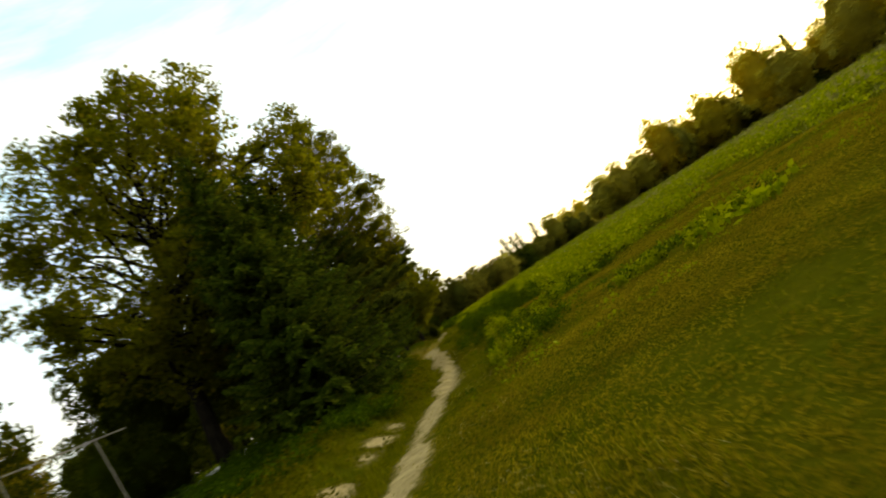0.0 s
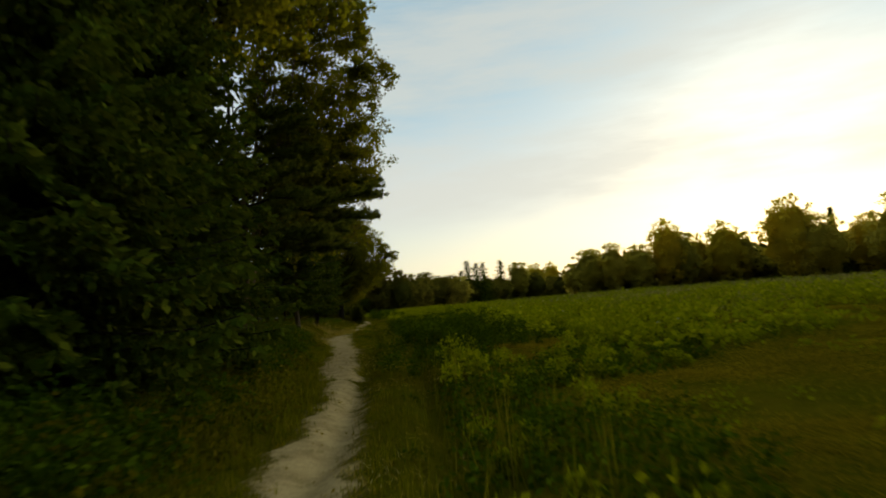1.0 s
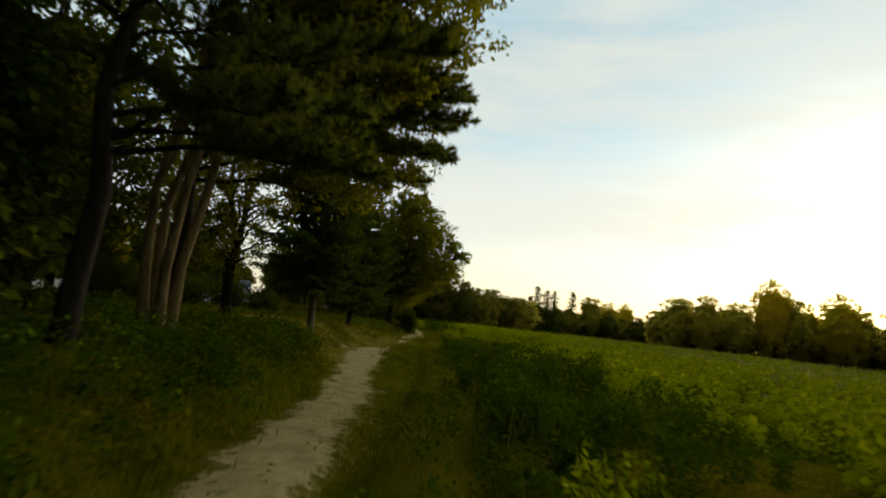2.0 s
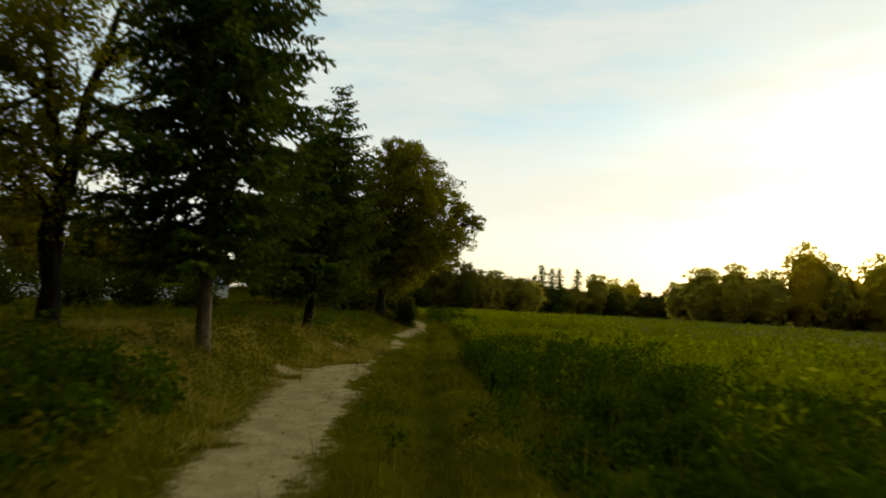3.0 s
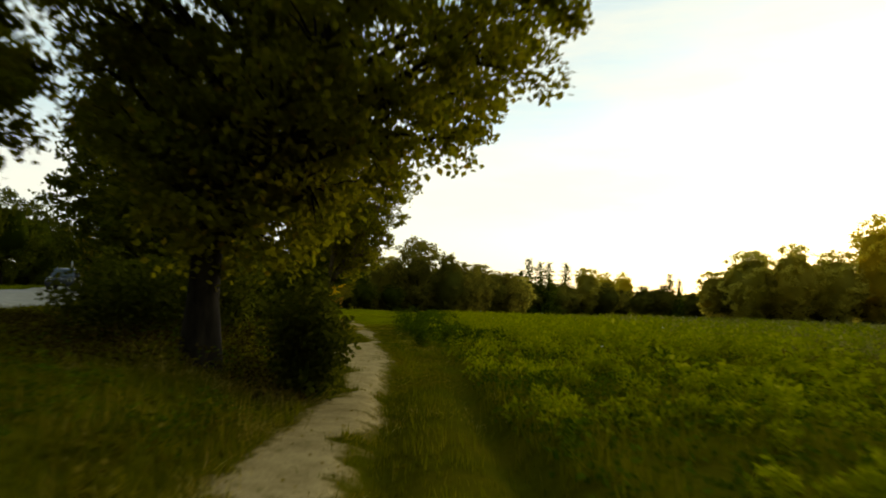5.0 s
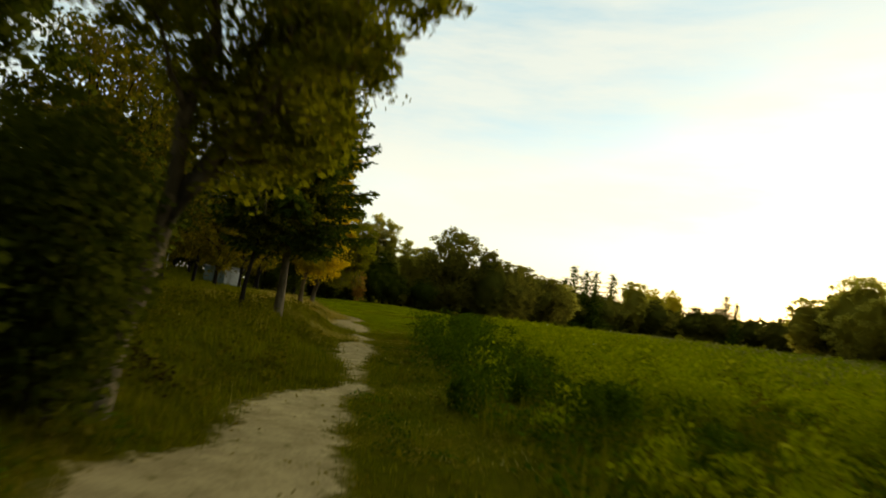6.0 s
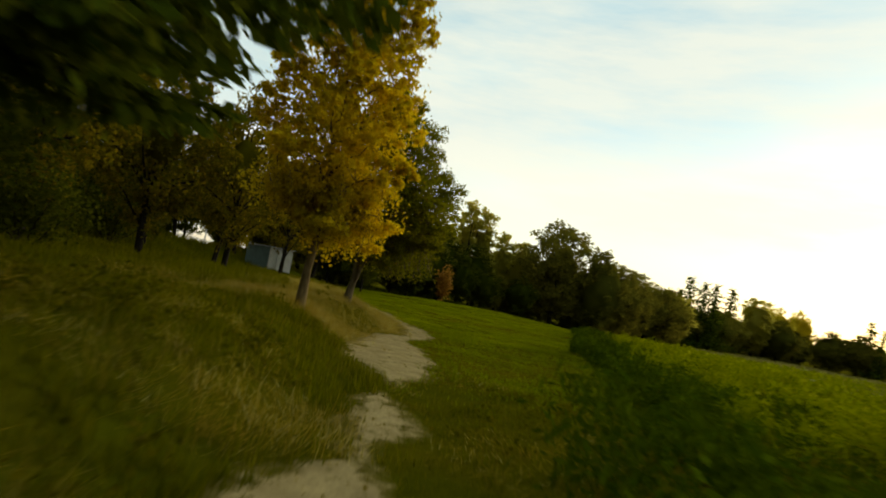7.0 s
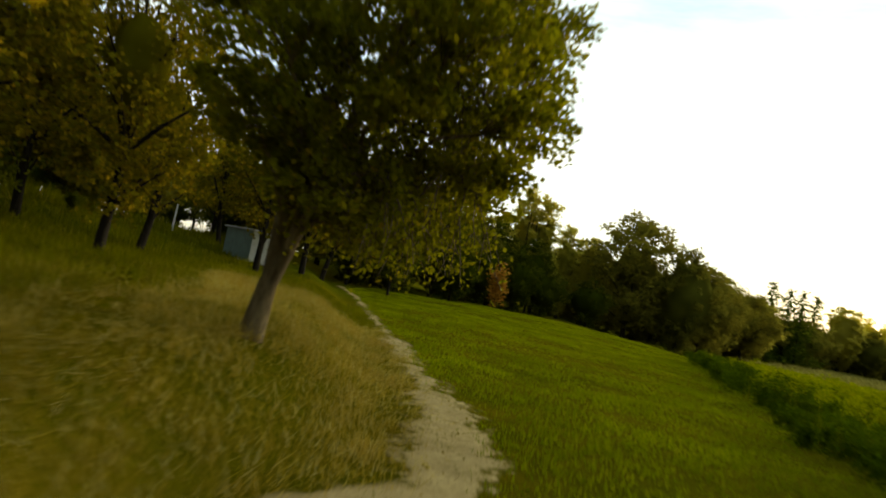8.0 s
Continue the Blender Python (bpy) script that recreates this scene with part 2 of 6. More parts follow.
def ground_material():
    m, n, l, b = material("meadow_ground")
    fine = tex(n, l, 9.0, 6, 0.7)
    mid = tex(n, l, 0.8, 5, 0.6)
    big = tex(n, l, 0.06, 3, 0.5)
    r1 = ramp(n, [(0.3, (0.028, 0.028, 0.001)), (0.55, (0.062, 0.058, 0.002)), (0.75, (0.12, 0.09, 0.008))])
    l.new(fine.outputs[0], r1.inputs[0])
    r2 = ramp(n, [(0.35, (0.058, 0.062, 0.002)), (0.65, (0.115, 0.088, 0.004))])
    l.new(mid.outputs[0], r2.inputs[0])
    c = blend(n, l, 0.5, r1.outputs[0], r2.outputs[0])
    r3 = ramp(n, [(0.35, (0.8, 0.95, 0.8)), (0.65, (1.2, 1.05, 1.0))])
    l.new(big.outputs[0], r3.inputs[0])
    c = blend(n, l, 1.0, c, r3.outputs[0], "MULTIPLY")
    l.new(c, b.inputs["Base Color"])
    b.inputs["Roughness"].default_value = 0.95
    b.inputs["Specular IOR Level"].default_value = 0.0
    bump(n, l, fine.outputs[0], 0.8, 0.06, b)
    return m


def dirt_material():
    """Trodden dirt that gives way to brown earth and turf where it is less worn (the wear attribute, in metres)."""
    m, n, l, b = material("pale_trodden_dirt")
    fine = tex(n, l, 26.0, 6, 0.75)
    mid = tex(n, l, 2.2, 5, 0.65)
    clod = tex(n, l, 7.0, 5, 0.75)
    r1 = ramp(n, [(0.3, (0.25, 0.185, 0.078)), (0.7, (0.42, 0.32, 0.142))])
    l.new(mid.outputs[0], r1.inputs[0])
    r2 = ramp(n, [(0.3, (0.66, 0.66, 0.66)), (0.6, (1.06, 1.06, 1.06))])
    l.new(fine.outputs[0], r2.inputs[0])
    dirt = blend(n, l, 1.0, r1.outputs[0], r2.outputs[0], "MULTIPLY")
    r3 = ramp(n, [(0.35, (0.085, 0.066, 0.012)), (0.65, (0.19, 0.145, 0.04))])
    l.new(clod.outputs[0], r3.inputs[0])
    wear = n.new("ShaderNodeAttribute")
    wear.attribute_name = "wear"
    rag = n.new("ShaderNodeMath")
    rag.operation = "MULTIPLY_ADD"
    rag.inputs[1].default_value = 0.75
    l.new(clod.outputs[0], rag.inputs[0])
    l.new(wear.outputs["Fac"], rag.inputs[2])
    edge = ramp(n, [(0.365, (0, 0, 0)), (0.46, (1, 1, 1))])
    l.new(rag.outputs[0], edge.inputs[0])
    c = blend(n, l, edge.outputs[0], r3.outputs[0], dirt)
    turf = ramp(n, [(0.22, (1, 1, 1)), (0.37, (0, 0, 0))])
    l.new(rag.outputs[0], turf.inputs[0])
    c = blend(n, l, turf.outputs[0], c, (0.068, 0.062, 0.004))
    spots = tex(n, l, 3.2, 5, 0.8)
    sr = ramp(n, [(0.56, (0, 0, 0)), (0.66, (0.8, 0.8, 0.8))])
    l.new(spots.outputs[0], sr.inputs[0])
    c = blend(n, l, sr.outputs[0], c, (0.12, 0.098, 0.024))
    l.new(c, b.inputs["Base Color"])
    b.inputs["Roughness"].default_value = 0.95
    b.inputs["Specular IOR Level"].default_value = 0.0
    bump(n, l, clod.outputs[0], 0.35, 0.03, b)
    return m


GROUND = ground_material()
DIRT = dirt_material()
ASPHALT = plain_material("worn_pale_road", (0.23, 0.215, 0.17), 0.9, 0, 0.25, 1.5)

# ---- lie of the land ----
TRAIL_Y = [-10, 9, 12, 14, 16, 17.9, 19.8, 20.6, 21.9, 23.8, 25.5, 30.7, 35.7, 37.5, 39.7, 42, 44.6, 47.3, 48.5, 49.6, 50.6, 51.5, 52.4, 54, 56.5, 57.8, 59.6, 61.6, 63.2, 64.2, 65.4, 66.6, 68, 69.1, 71.8, 74, 77, 79.4, 81, 82.3, 83.4, 84.3, 85.6, 86.6, 87.6, 88.6, 89.9, 91, 92, 93.3, 95, 96.5, 97.6, 99, 100.2, 100.9, 101.2, 101.9, 102.6, 104, 105.4, 107.4, 109, 109.6, 109.9, 110.3, 110.8, 112.1, 113.9, 116.3, 118, 120.3, 122.4, 127, 135.8, 160]
TRAIL_X = [-8, -4.55, -4.1, -3.6, -3.25, -2.7, -2.62, -2.33, -2.18, -1.96, -1.85, -1.74, -1.1, -1.14, -1.05, -1, -0.9, -0.85, -0.76, -0.65, -0.42, -0.24, 0.3, 0.4, 0.8, 1.09, 1.22, 1.35, 1.5, 1.9, 1.8, 2.02, 2.3, 2.5, 2.98, 3.3, 3.6, 3.5, 3.45, 3.43, 3.7, 3.74, 3.64, 3.8, 4.3, 4.32, 4.3, 4.18, 4.12, 4.12, 4.18, 4.1, 4.25, 4.25, 4.05, 4.05, 4.04, 4.03, 4, 3.85, 3.63, 3.42, 3.2, 3.25, 3.3, 3.5, 3.75, 3.73, 3.45, 2.8, 2.35, 1.67, 1, -0.48, -3.1, -12]
TRAIL_W = [0.35, 0.28, 0.22, 0.27, 0.29, 0.38, 0.46, 0.36, 0.33, 0.28, 0.36, 0.45, 0.48, 0.5, 0.42, 0.42, 0.45, 0.6, 0.64, 0.58, 0.58, 0.42, 0.12, -0.1, -0.1, 0.14, 0.22, 0.1, -0.12, 0.26, 0.5, 0.44, 0.43, 0.42, 0.33, 0.28, 0.3, 0.56, 0.7, 0.78, 0.5, 0.48, 0.56, 0.38, 0.24, 0.08, 0.08, 0.14, 0.3, 0.4, 0.42, 0.38, 0.1, 0.34, 0.26, -0.05, -0.08, 0.0, 0.34, 0.76, 0.78, 0.62, 0.5, 0.38, 0.32, 0.32, 0.36, 0.4, 0.42, 0.36, 0.28, 0.28, 0.18, 0.1, 0.1, 0.2]
CROP_Y = [-20, 15, 20, 29, 38, 45, 50, 57, 64, 75, 80, 91, 98, 100.5, 107, 111, 118, 124, 132, 138, 150, 165]
CROP_X = [-4, -2.1, -0.9, 0.3, 1.7, 2.4, 2.8, 3.5, 4.3, 5.3, 5.75, 6, 6.25, 6.9, 8.5, 9, 9.9, 11.1, 12.2, 12.9, 16, 20]


def trail_x(y):
    return np.interp(y, TRAIL_Y, TRAIL_X)


def smooth01(v):
    v = np.clip(v, 0, 1)
    return v * v * (3 - 2 * v)


def wave(x, y, s, k=0.0):
    """Cheap smooth unevenness, about -1 to 1."""
    return (np.sin(x * s + 1.3 * np.sin(y * s * 0.7 + k) + k) + np.sin(y * s * 1.17 - 1.1 * np.sin(x * s * 0.83 + 2 * k) + 1.7 * k)) * 0.5


LATTICE = np.random.default_rng(1).uniform(-1, 1, (128, 128))


def noise(x, y, size, k=0):
    """Smooth random unevenness, -1 to 1, in lumps of that size."""
    u, v = np.asarray(x, float) / size + 17.3 * k, np.asarray(y, float) / size + 9.1 * k
    i, j = np.floor(u).astype(int), np.floor(v).astype(int)
    fu, fv = smooth01(u - i), smooth01(v - j)
    at = lambda p, q: LATTICE[p % 128, q % 128]
    return (at(i, j) * (1 - fu) + at(i + 1, j) * fu) * (1 - fv) + (at(i, j + 1) * (1 - fu) + at(i + 1, j + 1) * fu) * fv


SCUFFS = [(-5.5, 11.4, 0.34), (-5.05, 13.3, 0.3), (-4.75, 14.8, 0.34), (-4.4, 16.2, 0.3), (1.0, 62.0, 0.2), (0.7, 60.6, 0.26), (1.3, 65.4, 0.4),
          (2.9, 107.5, 0.35), (-1.5, 49.8, 0.3), (-0.7, 55.7, 0.2), (0.1, 56.3, 0.16), (1.15, 58.3, 0.26)]


def bare(x, y):
    """How far inside the trodden earth a place lies, in metres; below 0 is grass."""
    d = np.abs(x - trail_x(y))
    rag = 0.1 * noise(x, y * 0.7, 1.3) + 0.1 * noise(x, y * 0.75, 0.5, 1) + 0.09 * noise(x, y * 0.8, 0.22, 2) + 0.07 * noise(x, y, 0.09, 5)
    w = np.interp(y, TRAIL_Y, TRAIL_W)
    f = w + 0.07 * smooth01((w - 0.12) / 0.2) + 0.1 * smooth01((w - 0.45) / 0.2) - d - 0.6 * np.clip(noise(x, y, 0.8, 61) + 0.5 * noise(x, y, 0.3, 62) - 0.55, 0, 1)
    for px, py, r in SCUFFS:
        f = np.maximum(f, r - np.hypot((x - px) / 0.8, (y - py) / 1.5))
    worn = smooth01((y - 109.2) / 2) * smooth01((124 - y) / 6)
    return f + rag - worn * (0.02 + 0.32 * np.clip(noise(x, y, 0.2, 4) + noise(x, y, 0.08, 8), 0, 1))


def land(x, y):
    x, y = np.asarray(x, float), np.asarray(y, float)
    d = x - trail_x(np.clip(y, -10, 160))
    z = 0.62 * smooth01((-d - 0.65) / 1.9) + 0.4 * smooth01((-d - 3.5) / 4.0) * smooth01((42 - y) / 8.0) + 0.8 * smooth01((-x - np.interp(y, [98, 124], [14.5, 7.5])) / 8.0)
    z = z - 0.006 * np.clip(y - 165, 0, 400)
    # the field is crowned: past its brow it falls away towards the wood
    brow = np.maximum((y - 138) * smooth01((x - 9) / 9), x - 62)
    z = z - 0.032 * 0.5 * (np.clip(brow, 0, 45) + smooth01(brow / 25) * np.clip(brow, 0, 45))
    z = z + 0.28 * np.exp(-((x - 6) / 7) ** 2 - ((y - 150) / 14) ** 2) + 0.6 * np.exp(-((y - 125) / 9) ** 2) * smooth01((-x - 11) / 6)
    # two worn wheel lines along the crop
    edge = np.interp(y, CROP_Y, CROP_X)
    rut = np.exp(-((x - edge) / 0.26) ** 2) + 0.6 * np.exp(-((x - edge + 1.4) / 0.26) ** 2)
    z = z - 0.27 * rut * smooth01((y - 16) / 4) * smooth01((80 - y) / 6)
    near = smooth01((np.abs(d) - 0.8) / 2.0)
    return z + near * (0.05 * wave(x, y, 1.1) + 0.09 * wave(x, y, 0.31, 2.0)) + 0.012 * wave(x, y, 2.3, 1.0)


# ---- mesh building ----
class Shape:
    """Gathers polygons as arrays, with a material number for each."""

    def __init__(self):
        self.v, self.loops, self.sizes, self.mats, self.count = [], [], [], [], 0

    def add(self, verts, faces, mat=0):
        verts = np.asarray(verts, float).reshape(-1, 3)
        faces = np.asarray(faces, int)
        self.v.append(verts)
        self.loops.append((faces + self.count).ravel())
        self.sizes.append(np.full(len(faces), faces.shape[1]))
        self.mats.append(np.full(len(faces), mat))
        self.count += len(verts)

    def quads(self, q, mat=0):
        q = np.asarray(q, float)
        if len(q):
            k = q.shape[1]
            self.add(q.reshape(-1, 3), np.arange(len(q) * k).reshape(-1, k), mat)

    def tube(self, path, radii, sides=6, mat=0, cap=True):
        path, radii = np.asarray(path, float), np.asarray(radii, float)
        t = np.gradient(path, axis=0)
        t /= np.linalg.norm(t, axis=1)[:, None] + 1e-9
        ref = np.where(np.abs(t[:, 2:3]) > 0.9, [[1.0, 0, 0]], [[0, 0, 1.0]])
        u = np.cross(t, ref)
        u /= np.linalg.norm(u, axis=1)[:, None] + 1e-9
        w = np.cross(t, u)
        a = np.linspace(0, 2 * np.pi, sides, endpoint=False)
        ring = path[:, None] + radii[:, None, None] * (np.cos(a)[None, :, None] * u[:, None] + np.sin(a)[None, :, None] * w[:, None])
        n = len(path)
        i, j = np.meshgrid(np.arange(n - 1), np.arange(sides), indexing="ij")
        k = (j + 1) % sides
        f = np.stack([i * sides + j, i * sides + k, (i + 1) * sides + k, (i + 1) * sides + j], -1).reshape(-1, 4)
        self.add(ring.reshape(-1, 3), f, mat)

    def mesh(self, name, materials, smooth=True):
        me = bpy.data.meshes.new(name)
        v = np.concatenate(self.v)
        lo, si, ma = np.concatenate(self.loops), np.concatenate(self.sizes), np.concatenate(self.mats)
        me.vertices.add(len(v))
        me.vertices.foreach_set("co", v.astype(np.float32).ravel())
        me.loops.add(len(lo))
        me.loops.foreach_set("vertex_index", lo.astype(np.int32))
        me.polygons.add(len(si))
        me.polygons.foreach_set("loop_start", (np.cumsum(si) - si).astype(np.int32))
        me.polygons.foreach_set("material_index", ma.astype(np.int32))
        me.polygons.foreach_set("use_smooth", np.full(len(si), smooth))
        for m in materials:
            me.materials.append(m)
        me.update(calc_edges=True)
        return me


def part(name, shape, materials, parent=None, label=""):
    if isinstance(shape, bmesh.types.BMesh):
        me = bpy.data.meshes.new(name)
        shape.to_mesh(me)
        shape.free()
        for m in materials if isinstance(materials, (list, tuple)) else [materials]:
            me.materials.append(m)
    else:
        me = shape.mesh(name, materials if isinstance(materials, (list, tuple)) else [materials])
    ob = new(name, me)
    ob.parent = parent
    return tagged(ob, label)


def empty(name, at, label, category, group=""):
    ob = new(name)
    ob.location = at
    return tagged(ob, label, category, group)


def unit(v):
    return v / (np.linalg.norm(v, axis=-1, keepdims=True) + 1e-9)


def leaves(rng, c, length, width, droop=0.3, spread=1.0):
    """One folded blade of four corners at each place c."""
    n = len(c)
    d = unit(rng.normal(0, 1, (n, 3)) * [spread, spread, 0.6] - [0, 0, droop])
    s = unit(np.cross(d, rng.normal(0, 1, (n, 3))))
    up = np.cross(s, d)
    L = (length * rng.uniform(0.65, 1.25, n))[:, None]
    W = (width * rng.uniform(0.7, 1.2, n))[:, None]
    mid = c + d * L * 0.5 - up * L * 0.12
    return np.stack([c, mid + s * W / 2 + up * L * 0.1, c + d * L, mid - s * W / 2 + up * L * 0.1], 1)


def far_leaves(rng, c, length, width):
    """One pointed blade of three corners at each place c, for what stands far off."""
    n = len(c)
    d = unit(rng.normal(0, 1, (n, 3)) - [0, 0, 0.2])
    s = unit(np.cross(d, rng.normal(0, 1, (n, 3)))) * (width * rng.uniform(0.4, 0.7, n))[:, None]
    L = (length * rng.uniform(0.8, 1.4, n))[:, None]
    return np.stack([c - s, c + s, c + d * L], 1)


def upright(rng, c, length, width):
    """Narrow pointed leaves that rise and lean outwards."""
    n = len(c)
    d = unit(rng.normal(0, 0.55, (n, 3)) * [1, 1, 0.4] + [0, 0, 0.75])
    s = unit(np.cross(d, rng.normal(0, 1, (n, 3)))) * (width * rng.uniform(0.35, 0.6, n))[:, None]
    L = (length * rng.uniform(0.6, 1.3, n))[:, None]
    return np.stack([c - d * L * 0.5, c - s, c + d * L * 0.5, c + s], 1)


def ball(rng, n, radius):
    """Places spread evenly in a ball."""
    return unit(rng.normal(0, 1, (n, 3))) * (radius * rng.uniform(0, 1, (n, 1)) ** 0.4)


def curve(p0, p1, bow, rng, n=6, jitter=0.06):
    """A bent line from p0 to p1, lifted by bow in its middle."""
    p0, p1 = np.asarray(p0, float), np.asarray(p1, float)
    t = np.linspace(0, 1, n)[:, None]
    L = np.linalg.norm(p1 - p0)
    p = p0 + (p1 - p0) * t + np.array([0, 0, 1.0]) * bow * L * 4 * t * (1 - t)
    k = rng.normal(0, jitter * L / 3, (n, 3))
    k[0] = k[-1] = 0
    return p + k


# ---- ground, trail and road ----
def graded(lo, hi, fine_lo, fine_hi, step, grow=1.35):
    mid = list(np.arange(fine_lo, fine_hi + 1e-6, step))
    up, s, v = [], step, fine_hi
    while v < hi:
        s *= grow
        v += s
        up.append(v)
    down, s, v = [], step, fine_lo
    while v > lo:
        s *= grow
        v -= s
        down.append(v)
    return np.array(down[::-1] + mid + up)


def build_ground():
    gx, gy = graded(-2500, 2500, -6, 9, 0.16, 1.22), graded(-2500, 2500, -8, 150, 0.5)
    X, Y = np.meshgrid(gx, gy)
    Z = land(X, Y)
    nx = len(gx)
    i, j = np.meshgrid(np.arange(len(gy) - 1), np.arange(nx - 1), indexing="ij")
    f = np.stack([i * nx + j, i * nx + j + 1, (i + 1) * nx + j + 1, (i + 1) * nx + j], -1).reshape(-1, 4)
    s = Shape()
    s.add(np.stack([X, Y, Z], -1), f)
    return tagged(part("ground", s, GROUND), "olive green meadow ground with brown earth", "ground", kind="structure")


def build_trail():
    """The trodden bed: a fine sheet that dips under the turf where the grass has kept its hold."""
    ys = np.arange(-9, 146, 0.09)
    ds = np.arange(-1.75, 1.76, 0.085)
    D, Y = np.meshgrid(ds, ys)
    X = trail_x(Y) + D
    f = bare(X, Y)
    Z = land(X, Y) + np.interp(f, [-0.5, -0.3, -0.1, 0.15], [-0.07, -0.02, 0.008, 0.02])
    nx = len(ds)
    i, j = np.meshgrid(np.arange(len(ys) - 1), np.arange(nx - 1), indexing="ij")
    faces = np.stack([i * nx + j, i * nx + j + 1, (i + 1) * nx + j + 1, (i + 1) * nx + j], -1).reshape(-1, 4)
    faces = faces[f.ravel()[faces].max(1) > -0.5]
    s = Shape()
    s.add(np.stack([X, Y, Z], -1), faces)
    ob = part("dirt_trail", s, DIRT)
    wear = ob.data.attributes.new("wear", "FLOAT", "POINT")
    wear.data.foreach_set("value", f.astype(np.float32).ravel())
    return tagged(ob, "pale beige trodden dirt footpath with ragged grassy edges", "trail", kind="structure")


def build_road():
    ys = np.arange(-60, 260, 2.0)
    cx = np.interp(ys, [-60, 40, 80, 115, 140, 260], [-17, -18.5, -18.8, -18.6, -20.5, -42])
    t = np.linspace(0, 1, 9)
    near = np.interp(ys, [68, 80, 106, 116], [2.7, 5.0, 5.0, 2.7])   # near edge widened here to fit the camera's view of the road
    X = cx[:, None] - 2.7 + t[None] * (2.7 + near)[:, None]
    Y = np.repeat(ys[:, None], 9, 1)
    Z = land(X, Y) + 0.06 + 0.05 * np.sin(np.pi * t) - 0.2 * (np.abs(t - 0.5) > 0.49)
    i, j = np.meshgrid(np.arange(len(ys) - 1), np.arange(8), indexing="ij")
    f = np.stack([i * 9 + j, i * 9 + j + 1, (i + 1) * 9 + j + 1, (i + 1) * 9 + j], -1).reshape(-1, 4)
    s = Shape()
    s.add(np.stack([X, Y, Z], -1), f)
    return tagged(part("road", s, ASPHALT), "pale grey worn asphalt country road", "road", kind="structure")


build_ground()
build_trail()
build_road()


# ---- trees ----
def spray(rng, c, radius, flat, sprays, per, blade, leaf, fan=0.31):
    """Leaves of one lobe of a crown: sprays of leaves near the lobe's surface, denser on top."""
    ends = c + ball(rng, sprays, radius) * [1, 1, flat]
    pts = np.repeat(ends, per, 0) + ball(rng, sprays * per, radius * fan) * [1, 1, 0.7]
    return ends, blade(rng, pts, *leaf)


